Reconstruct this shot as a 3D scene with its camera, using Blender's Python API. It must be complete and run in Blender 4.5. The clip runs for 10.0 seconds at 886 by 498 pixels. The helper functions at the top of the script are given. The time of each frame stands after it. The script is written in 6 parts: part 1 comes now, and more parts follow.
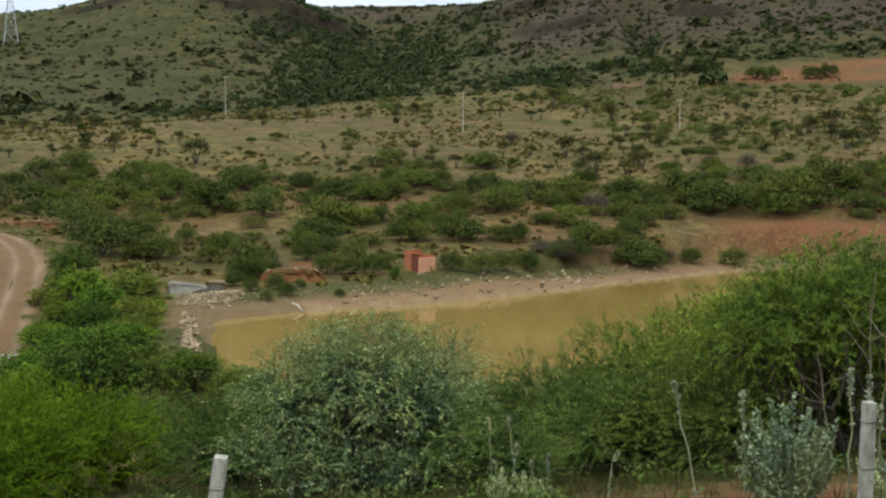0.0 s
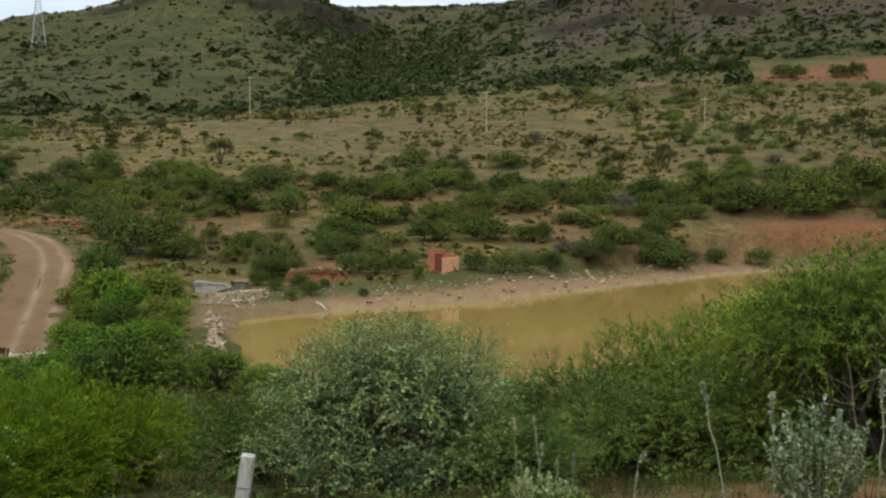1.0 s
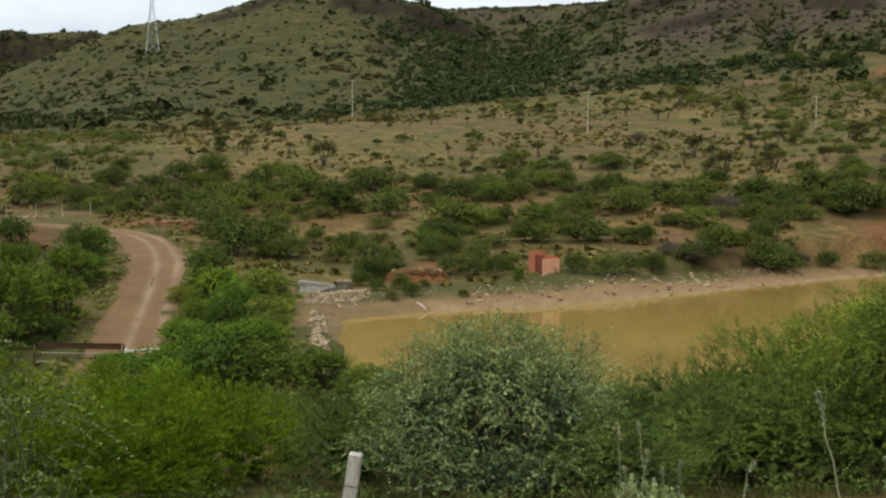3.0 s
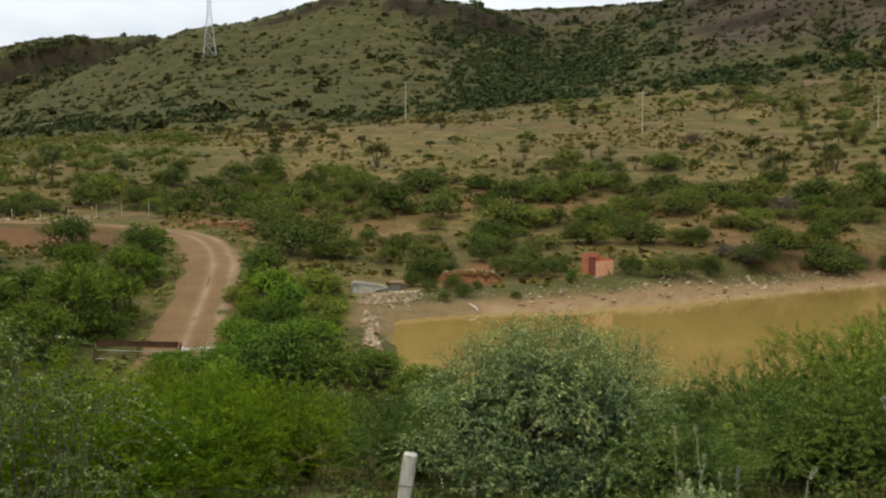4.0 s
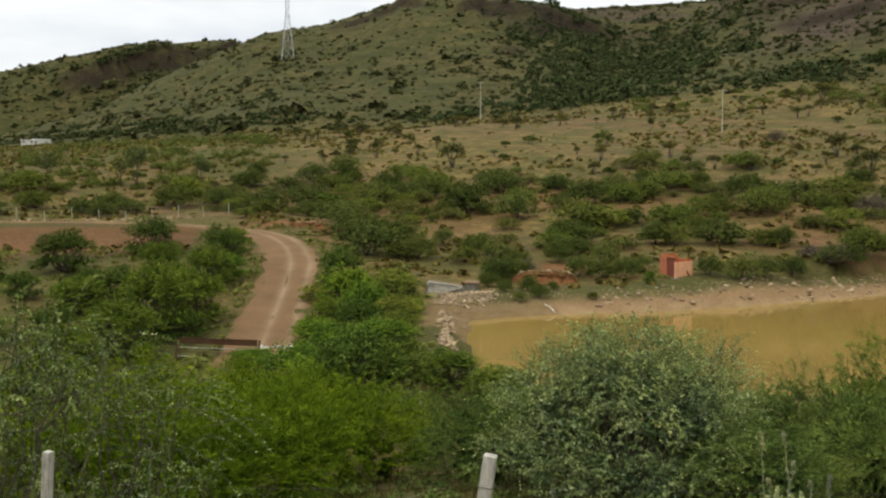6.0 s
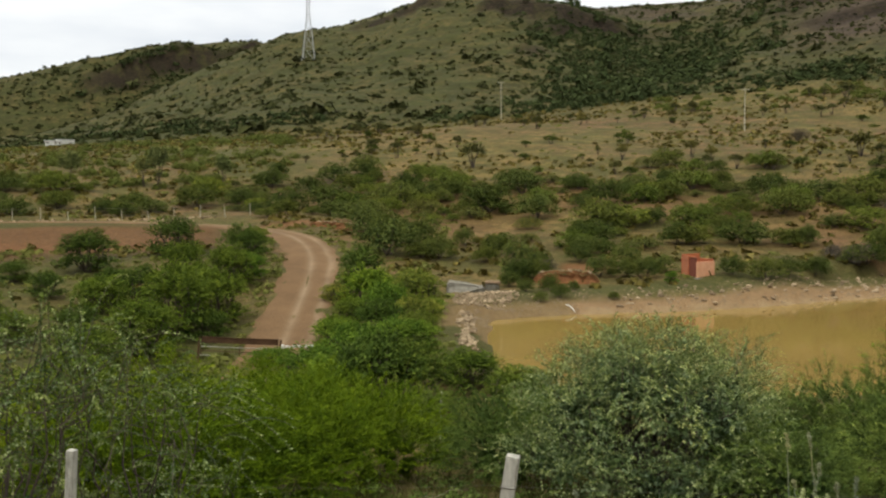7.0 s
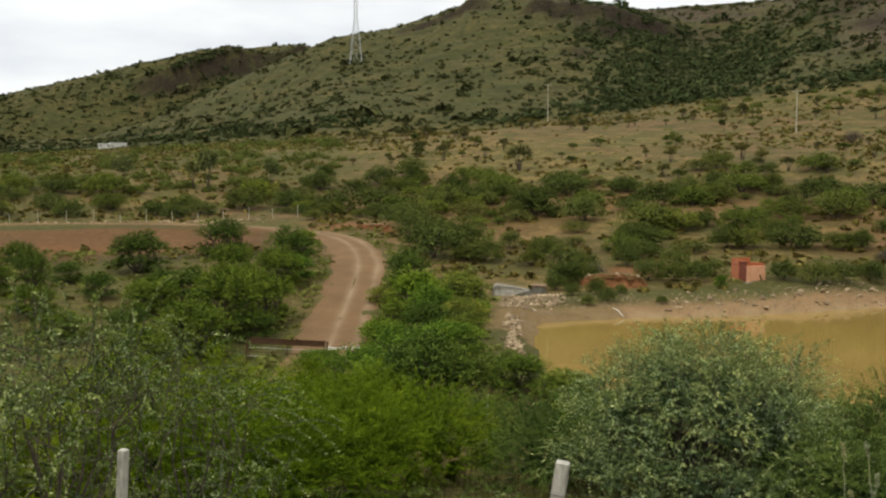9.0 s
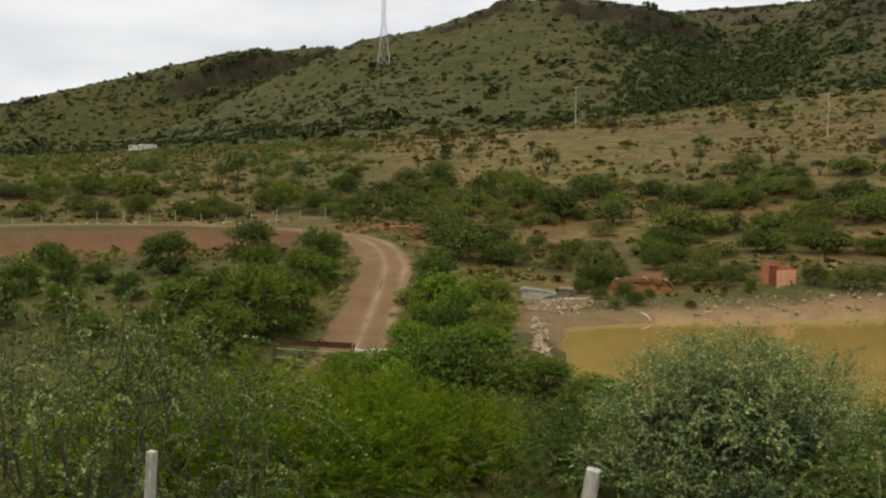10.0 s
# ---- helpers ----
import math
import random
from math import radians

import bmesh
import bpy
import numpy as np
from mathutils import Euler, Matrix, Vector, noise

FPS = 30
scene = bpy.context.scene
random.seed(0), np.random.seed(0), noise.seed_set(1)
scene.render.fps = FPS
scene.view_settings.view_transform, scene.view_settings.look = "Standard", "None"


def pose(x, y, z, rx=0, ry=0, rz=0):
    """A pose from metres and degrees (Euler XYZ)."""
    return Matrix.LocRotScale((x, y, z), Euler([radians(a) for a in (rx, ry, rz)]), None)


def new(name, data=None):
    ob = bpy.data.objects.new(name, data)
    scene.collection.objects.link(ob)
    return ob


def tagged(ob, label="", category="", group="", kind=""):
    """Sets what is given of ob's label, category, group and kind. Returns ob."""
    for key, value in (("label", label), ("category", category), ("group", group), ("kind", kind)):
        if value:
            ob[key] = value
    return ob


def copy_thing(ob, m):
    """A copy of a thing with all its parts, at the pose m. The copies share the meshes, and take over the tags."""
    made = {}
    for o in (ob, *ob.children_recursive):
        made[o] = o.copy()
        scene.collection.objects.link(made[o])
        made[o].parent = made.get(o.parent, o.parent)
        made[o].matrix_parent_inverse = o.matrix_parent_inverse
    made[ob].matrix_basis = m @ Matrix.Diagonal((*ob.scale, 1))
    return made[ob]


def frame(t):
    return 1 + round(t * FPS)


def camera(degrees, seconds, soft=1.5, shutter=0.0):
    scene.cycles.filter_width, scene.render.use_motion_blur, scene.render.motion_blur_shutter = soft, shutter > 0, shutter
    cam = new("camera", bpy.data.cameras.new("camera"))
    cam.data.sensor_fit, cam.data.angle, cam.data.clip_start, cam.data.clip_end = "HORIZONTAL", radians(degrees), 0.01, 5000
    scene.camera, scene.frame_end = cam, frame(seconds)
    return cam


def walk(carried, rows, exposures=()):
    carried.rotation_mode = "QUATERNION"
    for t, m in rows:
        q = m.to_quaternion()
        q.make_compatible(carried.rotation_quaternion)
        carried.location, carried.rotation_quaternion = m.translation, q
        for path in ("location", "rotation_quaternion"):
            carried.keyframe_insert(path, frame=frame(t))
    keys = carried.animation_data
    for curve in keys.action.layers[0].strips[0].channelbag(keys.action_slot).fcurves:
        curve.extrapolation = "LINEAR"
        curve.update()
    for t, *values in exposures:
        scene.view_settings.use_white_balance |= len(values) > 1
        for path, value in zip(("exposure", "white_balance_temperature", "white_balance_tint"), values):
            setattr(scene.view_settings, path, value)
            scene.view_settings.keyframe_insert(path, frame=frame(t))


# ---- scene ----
cam = camera(49.81, 10.0, soft=2.3)
# seconds, x, y, z, yaw, pitch, roll
ROWS = [
    (0.0, 0.000, -0.000, 1.600, -0.00, -3.60, 0.00),
    (0.5, -0.011, -0.001, 1.598, 0.58, -3.61, 0.05),
    (1.0, -0.031, 0.014, 1.599, 1.39, -3.62, 0.01),
    (1.5, -0.043, 0.023, 1.601, 2.60, -3.62, 0.04),
    (2.0, -0.058, 0.006, 1.608, 4.09, -3.61, 0.10),
    (2.5, -0.073, -0.022, 1.621, 5.72, -3.59, 0.14),
    (4.0, -0.124, 0.003, 1.606, 10.50, -3.45, 0.06),
    (4.5, -0.151, 0.049, 1.592, 11.92, -3.43, 0.08),
    (5.0, -0.174, 0.078, 1.586, 13.15, -3.43, 0.13),
    (5.5, -0.187, 0.098, 1.582, 14.17, -3.42, 0.18),
    (7.0, -0.238, 0.161, 1.567, 16.19, -3.42, 0.27),
    (7.5, -0.235, 0.143, 1.574, 16.76, -3.42, 0.31),
    (8.0, -0.248, 0.161, 1.579, 17.40, -3.40, 0.29),
    (8.5, -0.268, 0.187, 1.574, 18.13, -3.34, 0.25),
    (9.0, -0.288, 0.214, 1.570, 18.95, -3.25, 0.19),
    (9.5, -0.313, 0.237, 1.572, 19.78, -3.18, 0.05),
    (10.0, -0.343, 0.278, 1.574, 20.56, -3.10, -0.04),
]
walk(cam, [(t, pose(x, y, z, 90 + pitch, roll, yaw)) for t, x, y, z, yaw, pitch, roll in ROWS],
     exposures=((0.0, 0.16, 5700, 4), (0.6, 0.10, 5720, 4), (2.5, 0.11, 6000, 5), (4.5, 0.15, 6350, 7), (8.8, 0.17, 6500, 8), (10.0, -0.02, 6550, 8)))

# ---- world, sun, sky ----
SUN_ELEV, SUN_ROT = 64.0, 215.0
world = bpy.data.worlds.new("overcast_sky")
scene.world = world
world.use_nodes = True
wn, wl = world.node_tree.nodes, world.node_tree.links
wn.clear()
w_out = wn.new("ShaderNodeOutputWorld")
w_sky = wn.new("ShaderNodeTexSky")
w_sky.sky_type, w_sky.sun_disc = "NISHITA", False
w_sky.sun_elevation, w_sky.sun_rotation = radians(SUN_ELEV), radians(SUN_ROT)
w_bg_sky = wn.new("ShaderNodeBackground")
w_bg_sky.inputs["Strength"].default_value = 0.06
w_co = wn.new("ShaderNodeTexCoord")
w_map = wn.new("ShaderNodeMapping")
w_map.inputs["Scale"].default_value = (1.6, 1.6, 6.0)
w_noise = wn.new("ShaderNodeTexNoise")
w_noise.inputs["Scale"].default_value, w_noise.inputs["Detail"].default_value = 2.0, 5.0
w_ramp = wn.new("ShaderNodeValToRGB")
w_ramp.color_ramp.elements[0].position, w_ramp.color_ramp.elements[0].color = 0.28, (0.70, 0.74, 0.81, 1)
w_ramp.color_ramp.elements[1].position, w_ramp.color_ramp.elements[1].color = 0.60, (1.06, 1.06, 1.06, 1)
w_bg_cloud = wn.new("ShaderNodeBackground")
w_mix = wn.new("ShaderNodeMixShader")
w_mix.inputs[0].default_value = 0.88
wl.new(w_sky.outputs[0], w_bg_sky.inputs[0])
wl.new(w_co.outputs["Generated"], w_map.inputs[0])
wl.new(w_map.outputs[0], w_noise.inputs["Vector"])
wl.new(w_noise.outputs["Fac"], w_ramp.inputs[0])
w_sep = wn.new("ShaderNodeSeparateXYZ")
w_high = wn.new("ShaderNodeMapRange")
w_high.inputs["From Min"].default_value, w_high.inputs["From Max"].default_value = 0.22, 0.95
w_high.inputs["To Min"].default_value, w_high.inputs["To Max"].default_value = 0.95, 1.55
wl.new(w_co.outputs["Generated"], w_sep.inputs[0])
wl.new(w_sep.outputs["Z"], w_high.inputs["Value"])
wl.new(w_high.outputs["Result"], w_bg_cloud.inputs["Strength"])
w_warm = wn.new("ShaderNodeValToRGB")
w_warm.color_ramp.elements[0].position, w_warm.color_ramp.elements[0].color = 0.24, (1, 1, 1, 1)
w_warm.color_ramp.elements[1].position, w_warm.color_ramp.elements[1].color = 0.55, (1.01, 0.98, 0.835, 1)
w_tint = wn.new("ShaderNodeMix")
w_tint.data_type, w_tint.blend_type = "RGBA", "MULTIPLY"
w_tint.inputs[0].default_value = 1.0
wl.new(w_sep.outputs["Z"], w_warm.inputs[0])
wl.new(w_ramp.outputs[0], w_tint.inputs[6])
wl.new(w_warm.outputs[0], w_tint.inputs[7])
wl.new(w_tint.outputs[2], w_bg_cloud.inputs[0])
wl.new(w_bg_sky.outputs[0], w_mix.inputs[1])
wl.new(w_bg_cloud.outputs[0], w_mix.inputs[2])
wl.new(w_mix.outputs[0], w_out.inputs[0])

sun = new("sun", bpy.data.lights.new("sun", "SUN"))
sun.data.energy, sun.data.angle, sun.data.color = 1.2, radians(24), (1.0, 0.95, 0.87)
sun.matrix_basis = pose(0, 0, 80, 90 - SUN_ELEV, 0, 180 - SUN_ROT)

# ---- materials ----


def nodes_of(name):
    m = bpy.data.materials.new(name)
    m.use_nodes = True
    n, l = m.node_tree.nodes, m.node_tree.links
    n.clear()
    out = n.new("ShaderNodeOutputMaterial")
    return m, n, l, out


def noise_node(n, l, scale, detail=4.0, rough=0.55, stretch=None):
    g = n.new("ShaderNodeNewGeometry")
    t = n.new("ShaderNodeTexNoise")
    t.inputs["Scale"].default_value, t.inputs["Detail"].default_value, t.inputs["Roughness"].default_value = scale, detail, rough
    if stretch:
        mp = n.new("ShaderNodeMapping")
        mp.inputs["Scale"].default_value = stretch
        l.new(g.outputs["Position"], mp.inputs[0])
        l.new(mp.outputs[0], t.inputs["Vector"])
    else:
        l.new(g.outputs["Position"], t.inputs["Vector"])
    return t.outputs["Fac"]


def ramp(n, l, src, stops):
    r = n.new("ShaderNodeValToRGB")
    e = r.color_ramp.elements
    while len(e) < len(stops):
        e.new(0.5)
    for k, (p, c) in zip(e, stops):
        k.position, k.color = p, (*c, 1) if len(c) == 3 else c
    l.new(src, r.inputs[0])
    return r.outputs[0]


def mix(n, l, fac, a, b, mode="MIX"):
    m = n.new("ShaderNodeMix")
    m.data_type, m.blend_type = "RGBA", mode
    for sock, v in ((m.inputs[0], fac), (m.inputs[6], a), (m.inputs[7], b)):
        if isinstance(v, (int, float)):
            sock.default_value = v
        elif isinstance(v, tuple):
            sock.default_value = (*v, 1)
        else:
            l.new(v, sock)
    return m.outputs[2]


def bump(n, l, height, strength, distance):
    b = n.new("ShaderNodeBump")
    b.inputs["Strength"].default_value, b.inputs["Distance"].default_value = strength, distance
    l.new(height, b.inputs["Height"])
    return b.outputs[0]


def surface(n, l, out, color, rough=0.9, normal=None, metal=0.0, spec=0.3):
    p = n.new("ShaderNodeBsdfPrincipled")
    p.inputs["Metallic"].default_value = metal
    p.inputs["Specular IOR Level"].default_value = spec
    for key, v in (("Base Color", color), ("Roughness", rough)):
        if isinstance(v, tuple):
            p.inputs[key].default_value = (*v, 1)
        elif isinstance(v, float):
            p.inputs[key].default_value = v
        else:
            l.new(v, p.inputs[key])
    if normal is not None:
        l.new(normal, p.inputs["Normal"])
    l.new(p.outputs[0], out.inputs[0])
    return p


def attr(n, name):
    a = n.new("ShaderNodeAttribute")
    a.attribute_name = name
    return a.outputs["Fac"]


def plain_material(name, dark, light, scale, rough=0.85, metal=0.0, relief=0.3, distance=0.02, stretch=None, spec=0.3, each=False):
    """Two tones by broad and fine noise, with fine relief."""
    m, n, l, out = nodes_of(name)
    fine = noise_node(n, l, scale, 6, 0.65, stretch)
    broad = noise_node(n, l, scale * 0.13, 3)
    c = ramp(n, l, fine, [(0.3, dark), (0.7, light)])
    b = ramp(n, l, broad, [(0.3, (0.78, 0.77, 0.75)), (0.7, (1.12, 1.1, 1.08))])
    c = mix(n, l, 1.0, c, b, "MULTIPLY")
    if each:
        o = n.new("ShaderNodeObjectInfo")
        c = mix(n, l, 1.0, c, ramp(n, l, o.outputs["Random"], [(0.0, (0.52, 0.48, 0.44)), (0.5, (0.9, 0.86, 0.82)), (1.0, (1.25, 1.24, 1.22))]), "MULTIPLY")
    surface(n, l, out, c, rough, bump(n, l, fine, relief, distance), metal, spec)
    return m


def leaf_material(name, dark, light, back=0.08, even=False):
    """Leaves: tone varies leaf by leaf and bush by bush; thin enough to let some light through."""
    m, n, l, out = nodes_of(name)
    g = n.new("ShaderNodeNewGeometry")
    o = n.new("ShaderNodeObjectInfo")
    mid = tuple(a * 0.72 + b * 0.28 for a, b in zip(dark, light))
    leaf = ramp(n, l, g.outputs["Random Per Island"], [(0.0, dark), (0.7, mid), (1.0, light)])
    whole = ramp(n, l, o.outputs["Random"], [(0.0, (0.72, 0.78, 0.74)), (0.55, (1.0, 1.0, 1.0)), (1.0, (1.22, 1.12, 0.92))])
    clump = ramp(n, l, noise_node(n, l, 0.5 if even else 1.3, 4), [(0.32, (0.80, 0.84, 0.86)), (0.68, (1.18, 1.14, 1.02))] if even else [(0.32, (0.55, 0.62, 0.66)), (0.68, (1.36, 1.28, 1.04))])
    c = mix(n, l, 1.0, mix(n, l, 1.0, leaf, whole, "MULTIPLY"), clump, "MULTIPLY")
    # pale new tips, and the crown's inner shade put into the leaf colour
    leaf_light = ramp(n, l, attr(n, "leaf_light"), [(0.0, (0.62, 0.68, 0.72)), (1.0, (1.32, 1.24, 1.02))])
    c = mix(n, l, 1.0, c, leaf_light, "MULTIPLY")
    p = n.new("ShaderNodeBsdfPrincipled")
    p.inputs["Roughness"].default_value, p.inputs["Specular IOR Level"].default_value = 0.75, 0.03
    t = n.new("ShaderNodeBsdfTranslucent")
    s = n.new("ShaderNodeMixShader")
    s.inputs[0].default_value = back * 0.5 if even else back
    l.new(c, p.inputs["Base Color"])
    l.new(c, t.inputs["Color"])
    l.new(p.outputs[0], s.inputs[1])
    l.new(t.outputs[0], s.inputs[2])
    l.new(s.outputs[0], out.inputs[0])
    return m


def ground_material():
    """Dry grass and stony soil, greener in the hollows; bare red earth where the mask says so."""
    m, n, l, out = nodes_of("grassland_soil")
    fine = noise_node(n, l, 1.9, 8, 0.75)
    grit = noise_node(n, l, 9.0, 5, 0.75)
    tuft = noise_node(n, l, 0.55, 5, 0.7)
    mid = noise_node(n, l, 0.13, 6, 0.65)
    wide = noise_node(n, l, 0.03, 5, 0.6)
    dry = ramp(n, l, fine, [(0.32, (0.098, 0.067, 0.022)), (0.5, (0.188, 0.128, 0.048)), (0.68, (0.262, 0.187, 0.078))])
    green = ramp(n, l, fine, [(0.32, (0.036, 0.038, 0.010)), (0.68, (0.112, 0.106, 0.032))])
    soil = ramp(n, l, grit, [(0.32, (0.095, 0.052, 0.027)), (0.55, (0.165, 0.095, 0.052)), (0.7, (0.25, 0.165, 0.105))])
    stony = ramp(n, l, fine, [(0.34, (0.052, 0.040, 0.014)), (0.55, (0.112, 0.086, 0.031)), (0.68, (0.182, 0.142, 0.058))])
    red = ramp(n, l, fine, [(0.3, (0.100, 0.043, 0.019)), (0.5, (0.185, 0.080, 0.035)), (0.7, (0.280, 0.135, 0.064))])
    tan = ramp(n, l, grit, [(0.32, (0.130, 0.076, 0.037)), (0.52, (0.262, 0.162, 0.082)), (0.68, (0.385, 0.262, 0.148))])
    rock = ramp(n, l, noise_node(n, l, 0.5, 6, 0.7, (1, 1, 3.5)), [(0.36, (0.009, 0.0065, 0.0045)), (0.54, (0.026, 0.018, 0.012)), (0.72, (0.075, 0.052, 0.035))])
    scree = ramp(n, l, fine, [(0.34, (0.024, 0.016, 0.011)), (0.52, (0.060, 0.042, 0.029)), (0.68, (0.128, 0.092, 0.065))])
    spots = ramp(n, l, tuft, [(0.46, (0, 0, 0)), (0.56, (1, 1, 1))])
    c = mix(n, l, ramp(n, l, wide, [(0.42, (0, 0, 0)), (0.6, (0.8, 0.8, 0.8))]), dry, soil)
    c = mix(n, l, ramp(n, l, mid, [(0.42, (0, 0, 0)), (0.6, (0.85, 0.85, 0.85))]), c, green)
    c = mix(n, l, mix(n, l, 0.62, (0.0, 0.0, 0.0), spots), c, green)
    moss = ramp(n, l, fine, [(0.32, (0.022, 0.026, 0.008)), (0.68, (0.064, 0.067, 0.018))])
    patchy = noise_node(n, l, 0.07, 8, 0.78)
    hill = mix(n, l, ramp(n, l, patchy, [(0.42, (0, 0, 0)), (0.56, (1, 1, 1))]), stony, moss)
    tufts = ramp(n, l, noise_node(n, l, 0.42, 5, 0.75), [(0.47, (0, 0, 0)), (0.57, (0.9, 0.9, 0.9))])
    hill = mix(n, l, tufts, hill, moss)
    mottle = ramp(n, l, noise_node(n, l, 0.28, 7, 0.72), [(0.36, (0.72, 0.72, 0.74)), (0.64, (1.26, 1.25, 1.22))])
    c = mix(n, l, 1.0, c, mottle, "MULTIPLY")
    hill = mix(n, l, attr(n, "rock"), hill, scree)
    hill = mix(n, l, mix(n, l, 0.75, (0.0, 0.0, 0.0), attr(n, "green")), hill, moss)
    c = mix(n, l, attr(n, "green"), c, green)
    craggy = ramp(n, l, noise_node(n, l, 0.12, 8, 0.76, (1, 1, 2.2)), [(0.36, (0.68, 0.69, 0.68)), (0.5, (0.98, 0.98, 0.96)), (0.64, (1.3, 1.28, 1.22))])
    hill = mix(n, l, 1.0, hill, craggy, "MULTIPLY")
    broken = ramp(n, l, noise_node(n, l, 0.055, 8, 0.8), [(0.40, (0.35, 0.35, 0.35)), (0.5, (1, 1, 1))])
    hill = mix(n, l, mix(n, l, 1.0, broken, attr(n, "cliff"), "MULTIPLY"), hill, rock)
    c = mix(n, l, attr(n, "stony"), c, hill)
    c = mix(n, l, attr(n, "bank"), c, tan)
    c = mix(n, l, attr(n, "red"), c, red)
    mud = ramp(n, l, grit, [(0.3, (0.27, 0.185, 0.095)), (0.7, (0.40, 0.29, 0.165))])
    c = mix(n, l, attr(n, "mud"), c, mud)
    surface(n, l, out, c, 0.95, bump(n, l, fine, 0.8, 0.25), 0.0, 0.15)
    return m


def road_material():
    m, n, l, out = nodes_of("packed_dirt")
    grit = noise_node(n, l, 9.0, 5, 0.7)
    wide = noise_node(n, l, 0.35, 4, 0.6)
    base = ramp(n, l, grit, [(0.3, (0.135, 0.080, 0.041)), (0.7, (0.205, 0.127, 0.068))])
    track = ramp(n, l, grit, [(0.3, (0.25, 0.178, 0.115)), (0.7, (0.35, 0.26, 0.175))])
    c = mix(n, l, attr(n, "track"), base, track)
    c = mix(n, l, 1.0, c, ramp(n, l, wide, [(0.3, (0.82, 0.8, 0.78)), (0.7, (1.12, 1.1, 1.08))]), "MULTIPLY")
    surface(n, l, out, c, 0.95, bump(n, l, grit, 0.4, 0.03), 0.0, 0.15)
    return m


def water_material():
    m, n, l, out = nodes_of("muddy_water")
    wide = noise_node(n, l, 0.12, 3)
    ripple = noise_node(n, l, 3.0, 2, 0.5)
    c = ramp(n, l, wide, [(0.3, (0.252, 0.164, 0.046)), (0.7, (0.298, 0.198, 0.060))])
    p = surface(n, l, out, c, 0.07, bump(n, l, ripple, 0.05, 0.01), 0.0, 0.5)
    p.inputs["IOR"].default_value = 1.33
    return m


def brick_material():
    m, n, l, out = nodes_of("orange_brickwork")
    co = n.new("ShaderNodeTexCoord")
    mp = n.new("ShaderNodeMapping")
    mp.inputs["Rotation"].default_value = (radians(90), 0, 0)
    b = n.new("ShaderNodeTexBrick")
    b.inputs["Scale"].default_value = 1.0
    b.inputs["Brick Width"].default_value, b.inputs["Row Height"].default_value = 0.26, 0.085
    b.inputs["Mortar Size"].default_value = 0.008
    b.inputs["Color1"].default_value = (0.47, 0.120, 0.045, 1)
    b.inputs["Color2"].default_value = (0.54, 0.165, 0.07, 1)
    b.inputs["Mortar"].default_value = (0.40, 0.18, 0.11, 1)
    l.new(co.outputs["Object"], mp.inputs[0])
    l.new(mp.outputs[0], b.inputs["Vector"])
    stain = ramp(n, l, noise_node(n, l, 1.7, 4), [(0.3, (0.8, 0.76, 0.74)), (0.7, (1.1, 1.08, 1.06))])
    surface(n, l, out, mix(n, l, 1.0, b.outputs["Color"], stain, "MULTIPLY"), 0.9, bump(n, l, b.outputs["Fac"], -0.3, 0.01))
    return m


